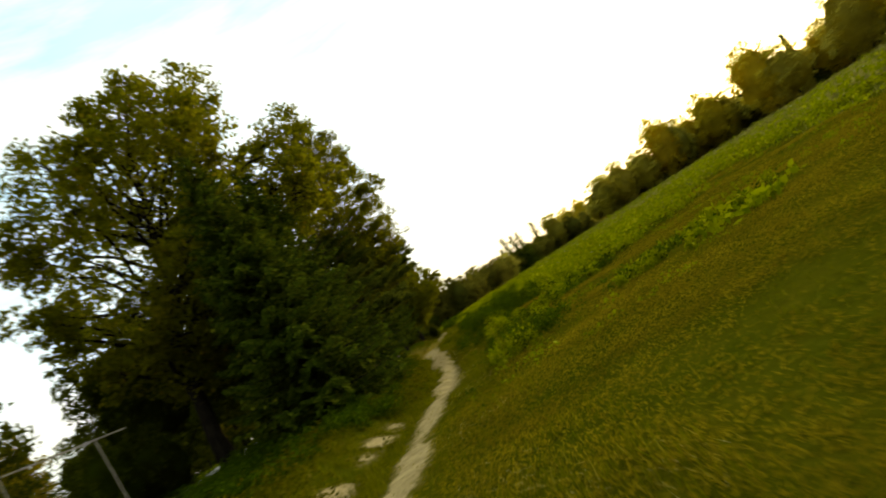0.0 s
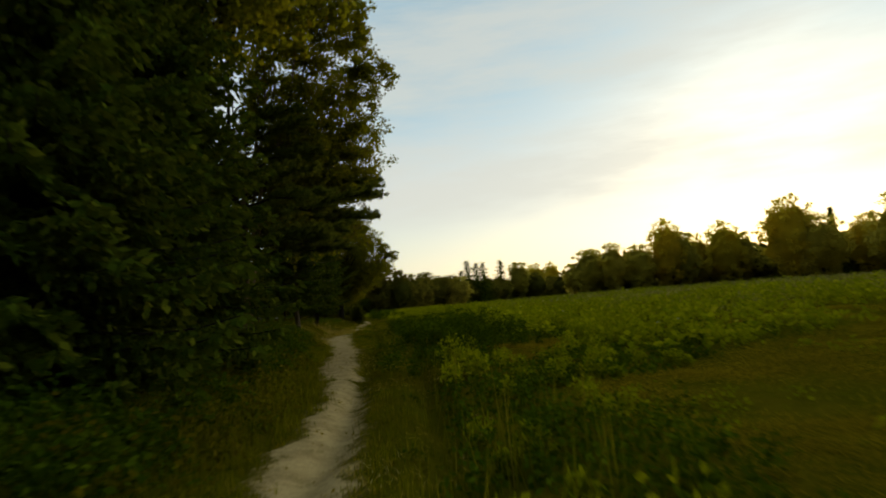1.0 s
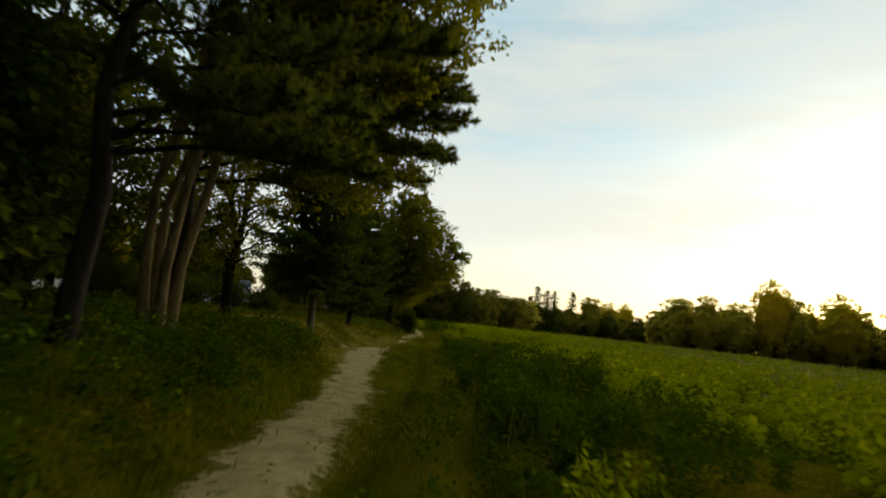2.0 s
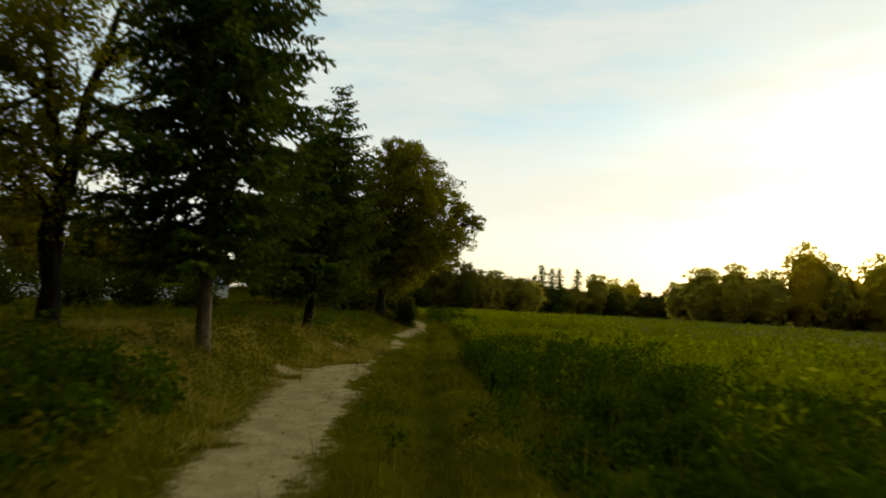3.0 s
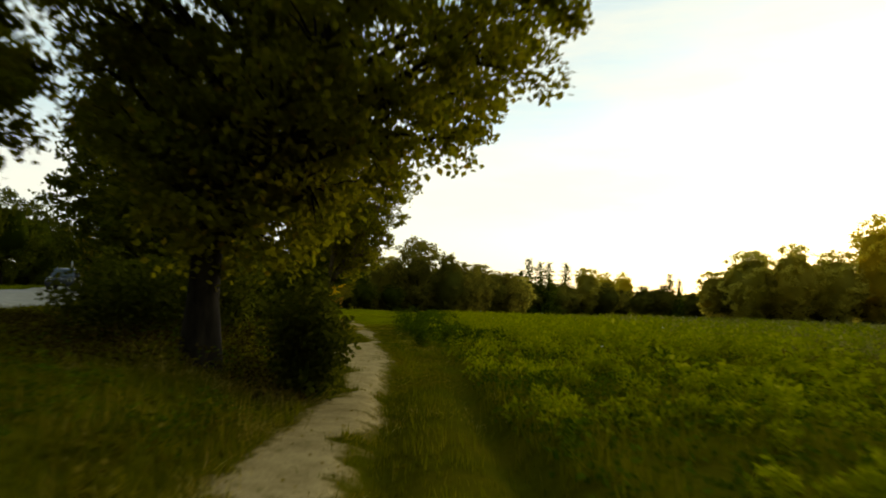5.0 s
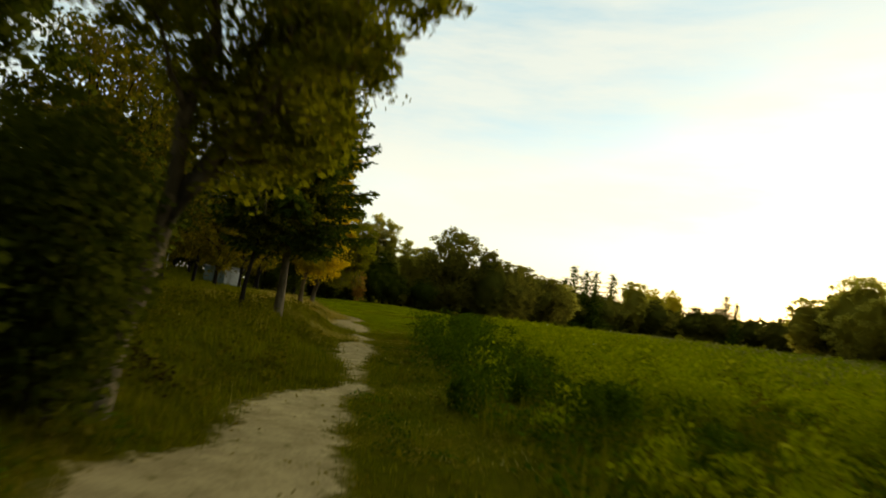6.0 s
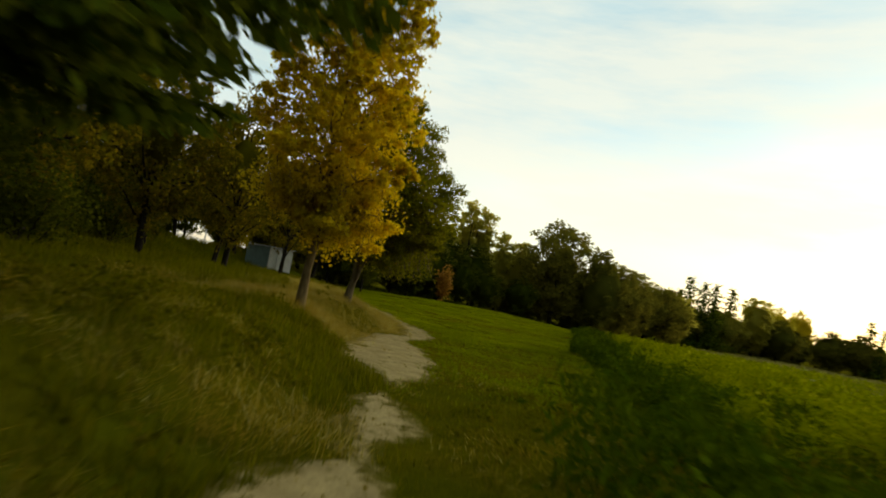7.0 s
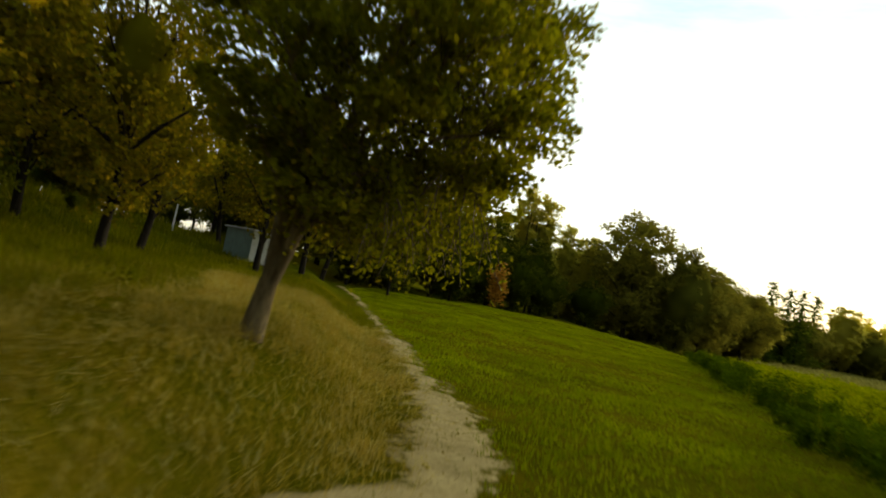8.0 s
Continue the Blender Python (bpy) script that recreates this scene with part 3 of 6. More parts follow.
def broadleaf(name, at, label, profile, trunk_r, leaf_mat, bark, seed, lobes=40, lobe=0.8, sprays=18, per=26, leaf=(0.15, 0.11),
              lean=(0.0, 0.0), category="tree", group="trees beside the footpath", forks=1, splay=0.5, flat=0.8, fork_at=0.0, reach=(), fan=0.31, droop=0.3, turn=None):
    """A broad-leaved tree: trunk or trunks, and limbs that each carry one lobe of leaf sprays.
    profile: the crown from its top down, as height, radius and sideways shift from the foot."""
    rng = np.random.default_rng(seed)
    x, y = at
    z0 = float(land(x, y)) - 0.08
    tree = empty(name, (x, y, z0), label, category, group)
    pz, pr, px = (np.array(v, float)[::-1] for v in zip(*profile))
    height = pz[-1]
    shift = lambda h: float(np.interp(h, pz, px)) * min(1.0, h / max(0.1, pz[0]))
    stems = []
    for k in range(forks):
        a = 2 * np.pi * k / max(1, forks) + (rng.uniform(0, 1) if turn is None else turn)
        foot = np.array([math.cos(a), math.sin(a), 0]) * (0.0 if forks == 1 or fork_at else trunk_r * 2.2)
        hs = np.linspace(0, height * 0.86, 9)
        p = np.stack([[shift(h) * 0.7 * smooth01(h / height * 1.2) + lean[0] * math.sin(h / height * 2.2) for h in hs], [lean[1] * h / height for h in hs], hs], 1) + foot
        if forks > 1:
            go = np.clip((hs - fork_at) / (height - fork_at), 0, 1)[:, None]
            p = p + go * np.array([math.cos(a), math.sin(a), 0]) * pr.max() * splay
            p[:, 2] *= rng.uniform(0.85, 1.0)
        p[2:] += rng.normal(0, 0.02 * height / 3, (7, 3)) * [1, 1, 0.3]
        r = trunk_r * (1.0 if k == 0 or not fork_at else 0.8) * np.linspace(1, 0.12, 9) ** 0.8
        r[0] *= 1.35
        s = Shape()
        s.tube(p, r, 10)
        part("trunk", s, bark, tree)
        stems.append(p)
    grid = np.linspace(pz[0], pz[-1], 60)
    cum = np.cumsum(np.interp(grid, pz, pr) + 0.15)
    for i in range(lobes):
        h = float(np.interp((i + rng.uniform(0.2, 0.8)) / lobes * cum[-1], cum, grid))
        R = float(np.interp(h, pz, pr))
        a = i * 2.39996 + rng.uniform(-0.35, 0.35)
        size = min(lobe * rng.uniform(0.7, 1.3), 0.75 * R + 0.25)
        out = max(0.0, R - 0.8 * size) * (rng.uniform(0.86, 1.08) if i % 4 else rng.uniform(0.3, 0.6))
        c = np.array([math.cos(a) * out + shift(h), math.sin(a) * out + lean[1] * h / height, h])
        p = min(stems, key=lambda q: np.linalg.norm(q[4] - c))
        q = float(np.clip((h - 0.45 * out - 0.2) / p[-1, 2], 0.2, 0.97)) * 8
        start = p[int(q)] + (p[min(8, int(q) + 1)] - p[int(q)]) * (q - int(q))
        line = curve(start, c, 0.05, rng, 7, 0.06)
        w = Shape()
        base_r = trunk_r * max(0.12, 0.5 - 0.045 * q)
        w.tube(line, base_r * np.linspace(1, 0.18, 7), 6)
        ends, q1 = spray(rng, c, size, flat, sprays, per, lambda *a: leaves(*a, droop), leaf, fan)
        for e in ends[::2]:
            w.tube(curve(line[-2], e, 0.05, rng, 3), [base_r * 0.2 + 0.006, base_r * 0.12 + 0.004, 0.003], 3)
        inner = line[rng.integers(2, 7, per * 5)] + ball(rng, per * 5, size * 0.9)
        f = Shape()
        f.quads(q1)
        f.quads(leaves(rng, inner, *leaf))
        limb = part("limb", w, bark, tree)
        part("foliage", f, leaf_mat, limb)
    for ex, ey, ez in reach:
        end = np.array([ex - x, ey - y, ez - z0])
        p = stems[int(rng.integers(0, len(stems)))]
        start = p[np.argmin(np.abs(p[:, 2] - min(ez - z0 + 0.3, height * 0.6)))]
        line = curve(start, end, 0.08, rng, 7, 0.05)
        w, pts = Shape(), []
        w.tube(line, trunk_r * 0.35 * np.linspace(1, 0.12, 7), 6)
        for v in np.linspace(0.35, 1.0, 16):
            q = v * 5.99
            c = line[int(q)] + (line[int(q) + 1] - line[int(q)]) * (q % 1) + rng.normal(0, 0.22, 3)
            for k in range(3):
                hang = c + rng.normal(0, 0.18, 3) * [1, 1, 0] - [0, 0, rng.uniform(0.2, 0.75)]
                w.tube(curve(c, hang, 0.02, rng, 3), [0.009, 0.007, 0.004], 3)
                pts.append(c + (hang - c) * rng.uniform(0, 1, (per // 2, 1)) + rng.normal(0, 0.08, (per // 2, 3)))
        limb = part("limb", w, bark, tree)
        f = Shape()
        f.quads(leaves(rng, np.concatenate(pts), leaf[0] * 0.85, leaf[1] * 0.7, 1.0))
        part("foliage", f, leaf_mat, limb)
    return tree


def spruce(name, at, label, height, spread, low, trunk_r, seed, bark=BARK, group="trees beside the footpath", tier=0.3, shape=0.85, sag=0.22, lean=0.0, gap=0.08, fine=1.0):
    """A spruce: trunk and drooping boughs, each with side twigs of needles."""
    rng = np.random.default_rng(seed)
    x, y = at
    z0 = float(land(x, y)) - 0.06
    tree = empty(name, (x, y, z0), label, "tree", group)
    s = Shape()
    p = curve((0, 0, 0), (rng.normal(0, 0.12) + lean, rng.normal(0, 0.12), height), 0, rng, 9, 0.006)
    r = trunk_r * np.linspace(1, 0.06, 9)
    r[0] *= 1.25
    s.tube(p, r, 9)
    part("trunk", s, bark, tree)
    z, k = low, 0
    while z < height - 0.15:
        u = (z - low) / (height - low)
        R = spread * ((1 - u) ** shape) * (0.62 + 0.38 * min(1, u / 0.12)) + 0.06
        n = 8 if u < 0.6 else 6
        for i in range(n):
            a = 2 * np.pi * i / n + k * 0.9 + rng.uniform(-0.3, 0.3)
            L = R * rng.uniform(0.72, 1.18)
            d = np.array([math.cos(a), math.sin(a), 0])
            t = np.linspace(0, 1, 6)
            rise = (0.35 * u - sag) * L
            line = np.array([lean * z / height, 0, z + rng.uniform(-0.12, 0.12)]) + np.outer(t * L, d) + np.outer(rise * t + (0.16 * L) * t ** 3, [0, 0, 1])
            b = Shape()
            b.tube(line, (0.012 + 0.018 * L / 2) * np.linspace(1, 0.2, 6), 4, 0)
            m = max(4, int(L / gap))
            v = np.repeat(np.linspace(0.12, 1.0, m), 2)
            side = np.tile([1.0, -1.0], m)
            q = v * 4.999
            iq = q.astype(int)
            base = line[iq] + (line[iq + 1] - line[iq]) * (q - iq)[:, None]
            tl = np.minimum(0.62, 0.36 * L * (1 - v) + 0.14) * rng.uniform(0.7, 1.2, len(v)) * min(1.0, 0.25 + 0.75 * L)
            perp = np.array([-d[1], d[0], 0])
            td = unit(perp[None] * side[:, None] + d[None] * rng.uniform(0.5, 1.0, (len(v), 1)) + np.array([0, 0, 1.0])[None] * rng.uniform(-0.95, 0.0, (len(v), 1)))
            c, dirs = [], []
            for step in np.arange(0.0, 0.62, 0.13 * fine):
                ok = tl > step
                c.append(base[ok] + td[ok] * step + np.array([0, 0, -0.25]) * step ** 2)
                dirs.append(td[ok])
            c, dirs = np.concatenate(c), unit(np.concatenate(dirs) + rng.normal(0, 0.28, (sum(map(len, c)), 3)))
            ln = rng.uniform(0.15, 0.28, (len(c), 1)) * (0.4 + 0.6 * fine) * min(1.0, 0.45 + 0.55 * L)
            w = unit(np.cross(dirs, rng.normal(0, 1, dirs.shape))) * rng.uniform(0.045, 0.08, (len(c), 1)) * (0.35 + 0.65 * fine)
            b.quads(np.stack([c, c + dirs * ln * 0.45 + w, c + dirs * ln, c + dirs * ln * 0.45 - w], 1), 1)
            part("bough", b, [bark, SPRUCE], tree)
        z += tier * rng.uniform(0.85, 1.15) * (1.0 - 0.35 * u)
        k += 1
    return tree


def pine(name, at, label, height, seed, boughs):
    """A pine: bare lower trunk and long boughs that end in tufts of needles. boughs: height, bearing, reach, rise."""
    rng = np.random.default_rng(seed)
    x, y = at
    z0 = float(land(x, y)) - 0.06
    tree = empty(name, (x, y, z0), label, "tree", "trees beside the footpath")
    s = Shape()
    p = curve((0, 0, 0), (0.25, 0.1, height), 0, rng, 9, 0.02)
    s.tube(p, 0.17 * np.linspace(1, 0.1, 9), 9)
    part("trunk", s, BARK, tree)
    for h, az, reach, rise in boughs:
        d = np.array([math.sin(radians(az)), math.cos(radians(az)), 0])
        start = p[int(h / height * 7.99)] * [1, 1, 0] + [0, 0, h]
        reach = reach + 0.2
        line = curve(start, start + d * reach + np.array([0, 0, rise]), 0.05, rng, 8, 0.05)
        b = Shape()
        b.tube(line, 0.045 * np.linspace(1, 0.18, 8), 5, 0)
        tips = []
        for v in np.linspace(0.3, 1.0, int(11 * reach)):
            q = v * 6.999
            base = line[int(q)] + (line[int(q) + 1] - line[int(q)]) * (q % 1)
            td = unit(d * 0.8 + np.array([-d[1], d[0], 0]) * rng.normal(0, 0.8) + np.array([0, 0, rng.uniform(-0.1, 0.6)]))
            end = base + td * rng.uniform(0.25, 1.0) * (1.15 - 0.6 * v)
            b.tube(np.stack([base, (base + end) / 2, end]), [0.012, 0.009, 0.006], 3, 0)
            tips += [(base + (end - base) * f, td) for f in (0.35, 0.6, 0.82, 1.0)]
        c = np.repeat(np.array([t[0] for t in tips]), 26, 0)
        dd = unit(np.repeat(np.array([t[1] for t in tips]), 26, 0) * 0.75 + rng.normal(0, 0.6, (len(tips) * 26, 3)))
        ln = rng.uniform(0.13, 0.21, (len(c), 1))
        w = unit(np.cross(dd, rng.normal(0, 1, dd.shape))) * 0.017
        b.quads(np.stack([c - w, c + w, c + dd * ln], 1), 1)
        part("bough", b, [BARK, PINE], tree)
    return tree


def shrub(name, at, label, height, spread, leaf_mat, seed, leaf=(0.12, 0.075), count=5000, stems=7, group="shrubs beside the footpath"):
    rng = np.random.default_rng(seed)
    x, y = at
    z0 = float(land(x, y)) - 0.05
    bush = empty(name, (x, y, z0), label, "shrub", group)
    tips = []
    for i in range(stems):
        a = i * 2.4 + rng.uniform(-0.3, 0.3)
        rr = math.sqrt((i + 0.6) / stems)
        e = np.array([math.cos(a) * spread * rr * 0.8, math.sin(a) * spread * rr * 0.8, height * (1 - 0.45 * rr * rr) * rng.uniform(0.75, 0.95)])
        line = curve(np.array([math.cos(a), math.sin(a), 0]) * 0.12, e, -0.04, rng, 5)
        w = Shape()
        w.tube(line, 0.03 * np.linspace(1, 0.25, 5), 5)
        part("stem", w, BARK, bush)
        tips += [line[2], line[3], line[4]]
    c = np.array(tips)[rng.integers(0, len(tips), count)] + ball(rng, count, 1.0) * [spread * 0.45, spread * 0.45, height * 0.26]
    c[:, 2] = np.clip(c[:, 2], 0.05, None)
    f = Shape()
    f.quads(leaves(rng, c, *leaf))
    part("foliage", f, leaf_mat, bush)
    return bush


# the row beside the trail
broadleaf("broadleaf_tree", (-11.1, 27.8), "tall spreading broad-leaved tree with browning green leaves", [(15.6, 2.0, 3.0), (14.8, 4.4, 3.2), (13.0, 6.0, 3.4), (10.8, 6.9, 3.3), (8.4, 6.8, 2.8), (6.6, 5.8, 1.9), (5.2, 4.0, 1.2), (4.2, 2.0, 0.6)], 0.36, OAK, BARK, 11, lobes=90, lobe=1.22, sprays=19, per=30, leaf=(0.21, 0.15))
spruce("spruce_tree", (-5.9, 21.2), "dense dark green spruce with branches to the ground", 10.5, 2.8, 0.35, 0.16, 21, fine=0.6, gap=0.075)
spruce("spruce_tree", (-6.3, 27.2), "dark green spruce with drooping branches", 11.3, 2.9, 0.5, 0.15, 22, fine=0.75)
spruce("spruce_tree", (-5.0, 24.6), "wide dark green spruce with hanging boughs", 10.2, 2.3, 0.4, 0.15, 28, tier=0.34, shape=0.55, sag=0.3, fine=0.7)
spruce("spruce_tree", (-7.2, 33.4), "small dark green spruce in the row", 7.5, 2.2, 0.5, 0.13, 26)
broadleaf("broadleaf_tree", (-4.7, 36.0), "many-stemmed broad-leaved tree leaning over the footpath", [(14.3, 0.7, 3.2), (13.0, 1.7, 3.3), (11.0, 2.3, 3.1), (9.0, 2.9, 3.1), (7.2, 2.7, 3.2), (5.6, 2.1, 2.8), (4.2, 1.5, 2.0)], 0.1, OAK, TANBARK, 12, lobes=60, lobe=0.8, sprays=20, per=40, leaf=(0.125, 0.09), lean=(0.0, -1.6), forks=5, splay=0.3, reach=[(-0.3, 37.6, 4.5), (-0.9, 38.2, 4.3), (-1.5, 37.2, 4.2), (0.0, 38.6, 5.0), (-0.5, 38.0, 5.4), (0.2, 38.5, 5.7), (-1.2, 38.0, 5.0), (-1.8, 37.6, 4.9), (-2.2, 38.4, 4.5), (-0.8, 38.6, 4.9)])
BOUGHS_LOW = [(3.6, 95, 4.6, 0.9), (4.2, 110, 4.8, 1.5), (4.4, 70, 4.4, 0.6), (4.9, 130, 4.4, 1.2), (5.0, 40, 3.6, 0.5), (5.3, 85, 5.0, 1.2),
              (5.8, 200, 3.4, 0.6), (5.9, 115, 4.4, 1.4), (6.4, 60, 4.0, 1.0), (6.9, 150, 3.4, 1.0), (7.4, 95, 3.4, 1.0), (7.6, 300, 3.0, 0.6),
              (8.2, 60, 2.4, 0.9), (8.8, 130, 1.8, 0.8), (3.4, 60, 3.8, 0.2), (4.0, 160, 3.6, 0.5), (4.6, 100, 4.2, 1.0), (4.7, 80, 4.7, 1.3),
              (5.5, 100, 4.6, 1.5), (5.6, 145, 4.0, 1.0), (6.1, 90, 4.2, 1.3), (6.6, 115, 3.8, 1.2), (5.1, 165, 3.6, 0.8), (4.3, 190, 3.2, 0.5)]
BOUGHS_HIGH = [(5.0, 250, 3.2, 0.5), (6.2, 350, 3.4, 0.6), (7.0, 75, 3.6, 1.0), (3.8, 120, 3.4, 0.6), (4.1, 88, 5.1, 0.5), (4.5, 92, 5.2, 0.9),
               (4.9, 78, 5.2, 0.6), (5.2, 98, 5.0, 0.4), (4.0, 75, 4.8, 0.2), (5.6, 75, 4.9, 0.6), (6.0, 100, 4.8, 0.8), (6.4, 85, 4.8, 0.8),
               (4.6, 65, 4.6, 0.4), (5.0, 90, 3.9, 0.3), (5.4, 110, 4.2, 0.3), (5.8, 88, 5.2, 0.2), (6.2, 72, 4.4, 0.3), (6.6, 95, 4.4, 0.4),
               (7.0, 110, 4.2, 0.4), (4.4, 105, 3.6, 0.3), (4.8, 55, 4.0, 0.3), (5.3, 65, 3.4, 0.2), (5.7, 55, 4.2, 0.2), (6.0, 120, 3.4, 0.2)]
BOUGHS_NEAR = [(2.6, 88, 3.2, 0.15), (2.9, 70, 3.0, 0.2), (3.1, 110, 3.0, 0.1), (3.4, 96, 3.9, 0.9), (4.0, 80, 2.8, 0.6), (4.3, 125, 2.6, 0.6),
               (5.2, 70, 2.4, 0.8), (5.8, 110, 2.0, 0.8), (2.8, 130, 2.8, 0.1), (6.4, 90, 1.8, 0.8), (4.5, 170, 2.4, 0.4), (5.0, 220, 2.2, 0.4), (4.4, 280, 2.2, 0.4)]
pine("pine_tree", (-4.5, 31.8), "dark pine with a long low bough over the footpath", 9.0, 32, BOUGHS_NEAR)
pine("pine_tree", (-4.9, 37.2), "dark pine with long tufted boughs over the footpath", 9.5, 31, BOUGHS_LOW + BOUGHS_HIGH)
spruce("spruce_tree", (-2.86, 48.0), "tall dark spruce on a bare pale lower trunk", 12.5, 2.5, 1.9, 0.12, 23, bark=GREYBARK, sag=0.34, shape=0.72, tier=0.41, gap=0.095, fine=0.5)
spruce("spruce_tree", (-1.74, 56.1), "full conical blue-green spruce beside the footpath", 7.9, 2.35, 1.35, 0.13, 24, lean=0.7, shape=0.76, tier=0.4, gap=0.09, fine=0.42)
broadleaf("broadleaf_tree", (-7.85, 48.3), "dark broad-leaved tree on the grassy bank", [(9.6, 0.8, 0.2), (8.2, 2.2, 0.2), (6.4, 3.0, 0.0), (4.6, 3.0, 0.0), (3.0, 2.2, 0.0), (2.1, 1.3, 0.0)], 0.21, OAK, BARK, 13, lobes=38, lobe=0.85, sprays=14, per=28, leaf=(0.12, 0.09))
broadleaf("broadleaf_tree", (-6.35, 49.8), "broad-leaved tree with open lower branches on the bank", [(10.2, 0.9, 0.3), (8.6, 2.4, 0.3), (6.8, 3.2, 0.1), (5.0, 3.2, 0.0), (3.4, 2.4, 0.0), (2.4, 1.4, 0.0)], 0.2, OAK, BARK, 14, lobes=33, lobe=0.75, sprays=12, per=26, leaf=(0.12, 0.09), forks=2, fork_at=3.0, splay=0.35)
broadleaf("oak_tree", (0.88, 72.7), "mature oak with heavy dark green crown", [(9.9, 0.8, 0.6), (9.1, 1.9, 0.8), (8.0, 2.8, 1.1), (6.7, 3.5, 1.4), (5.4, 4.0, 1.6), (4.3, 3.7, 1.3), (3.2, 2.9, 0.8), (2.2, 1.6, 0.3)], 0.25, OAK, BARK, 15, lobes=96, lobe=0.88, sprays=18, per=40, leaf=(0.125, 0.095), lean=(0.0, -0.9))
broadleaf("oak_tree", (-1.45, 70.5), "oak with dark trunk and rusty green crown", [(9.6, 0.8, -1.5), (8.5, 1.8, -1.4), (7.0, 2.3, -1.5), (5.5, 2.5, -1.5), (4.0, 2.5, -1.3), (2.6, 1.7, -0.9)], 0.23, OAK, BARK, 16, lobes=46, lobe=0.8, sprays=20, per=38, leaf=(0.12, 0.09))
shrub("shrub", (2.4, 73.2), "dark green shrub at the foot of an oak", 1.9, 0.7, GREEN, 41)
shrub("shrub", (0.3, 76.5), "dense dark undergrowth shrub below the oaks", 2.4, 1.5, GREEN, 42)
shrub("shrub", (-1.0, 75.5), "low dark undergrowth shrub below the oaks", 1.8, 1.4, GREEN, 43)
broadleaf("broadleaf_tree", (2.1, 83.2), "forked pale-barked tree with brownish green leaves", [(6.9, 0.7, 1.2), (5.9, 1.5, 1.2), (4.8, 2.0, 1.15), (3.9, 1.8, 1.1), (3.1, 1.4, 1.15), (2.5, 0.8, 1.3)], 0.13, OAK, GREYBARK, 17, lobes=38, lobe=0.54, sprays=14, per=40, leaf=(0.09, 0.065), lean=(0.55, -0.5), forks=2, fork_at=1.9, splay=0.62, turn=0.25, reach=[(3.4, 83.5, 4.6), (3.6, 83.8, 4.9), (3.2, 83.2, 3.9), (3.7, 84.2, 4.2), (3.4, 84.4, 3.6), (2.9, 84.6, 3.3), (3.1, 83.6, 4.4), (3.8, 84.8, 4.9), (2.6, 84.2, 3.2)])
shrub("shrub", (1.9, 82.5), "dense dark green shrub at the foot of the forked tree", 2.4, 0.9, GREEN, 49, leaf=(0.1, 0.065), count=7500)
shrub("shrub", (1.9, 80.5), "small dark green shrub by the bare footpath", 1.5, 0.75, GREEN, 48, count=3500)
shrub("shrub", (1.5, 82.8), "dark green shrub crowding the bare footpath edge", 2.3, 1.0, GREEN, 47, count=6000)
shrub("shrub", (0.6, 84.9), "dense dark green shrub beside the footpath", 2.6, 1.1, GREEN, 44, count=8000)
shrub("shrub", (0.0, 87.5), "tall dark green shrub in the thicket", 3.0, 1.5, GREEN, 45, count=7000)
broadleaf("broadleaf_tree", (-3.0, 85.0), "dark leafy tree in the thicket", [(9.4, 0.9, 0), (8.0, 2.4, 0), (6.0, 3.4, 0), (4.0, 3.5, 0), (2.4, 2.6, 0), (1.3, 1.4, 0)], 0.17, GREEN, BARK, 18, lobes=44, lobe=0.95, sprays=16, per=24, leaf=(0.19, 0.14))
broadleaf("broadleaf_tree", (1.1, 94.4), "small olive-leaved tree crowding a spruce beside the footpath", [(6.4, 0.6, 0.4), (5.4, 1.3, 0.5), (4.2, 1.6, 0.6), (3.0, 1.5, 0.6), (2.1, 1.0, 0.4)], 0.06, OAK, BARK, 27, lobes=36, lobe=0.55, sprays=14, per=34, leaf=(0.09, 0.065), lean=(0.15, 0.0))
spruce("spruce_tree", (1.96, 95.2), "dark spruce with pale lower trunk beside the footpath", 10.5, 2.7, 2.1, 0.115, 25, bark=GREYBARK, tier=0.42, gap=0.07, fine=0.5)
broadleaf("maple_tree", (1.33, 106.4), "bright yellow autumn maple with grey trunk", [(9.0, 0.8, 0.1), (7.6, 1.6, 0.2), (5.6, 1.95, 0.2), (4.1, 2.0, 0.1), (2.9, 1.8, 0.3), (1.9, 1.3, 0.5)], 0.1, YELLOW, TANBARK, 19, lobes=62, lobe=0.6, sprays=9, per=76, leaf=(0.1, 0.07), flat=0.8, fan=0.24, droop=0.9, reach=[(2.2, 106.0, 2.8), (2.7, 106.5, 2.75), (2.3, 106.8, 2.7), (2.0, 105.6, 3.0), (0.4, 105.2, 3.4), (2.7, 106.2, 3.3), (0.2, 106.4, 3.2)])
broadleaf("broadleaf_tree", (1.27, 112.5), "leaning grey-barked tree with wide green crown", [(7.1, 0.6, 0.4), (6.2, 1.3, 0.55), (5.2, 1.7, 0.65), (4.3, 2.2, 0.8), (3.4, 2.4, 0.9), (2.5, 2.2, 0.95), (1.8, 1.2, 0.9)], 0.115, OAK, GREYBARK, 20, lobes=66, lobe=0.58, sprays=18, per=46, leaf=(0.085, 0.06), lean=(0.3, 0.0), forks=2, fork_at=1.9, splay=0.3, reach=[(3.6, 112.3, 2.8), (3.55, 112.6, 3.4), (3.0, 111.8, 2.5), (3.6, 112.2, 4.2), (3.6, 111.8, 3.8), (2.6, 111.6, 2.4), (3.2, 113.2, 2.5), (2.9, 112.9, 2.3)])

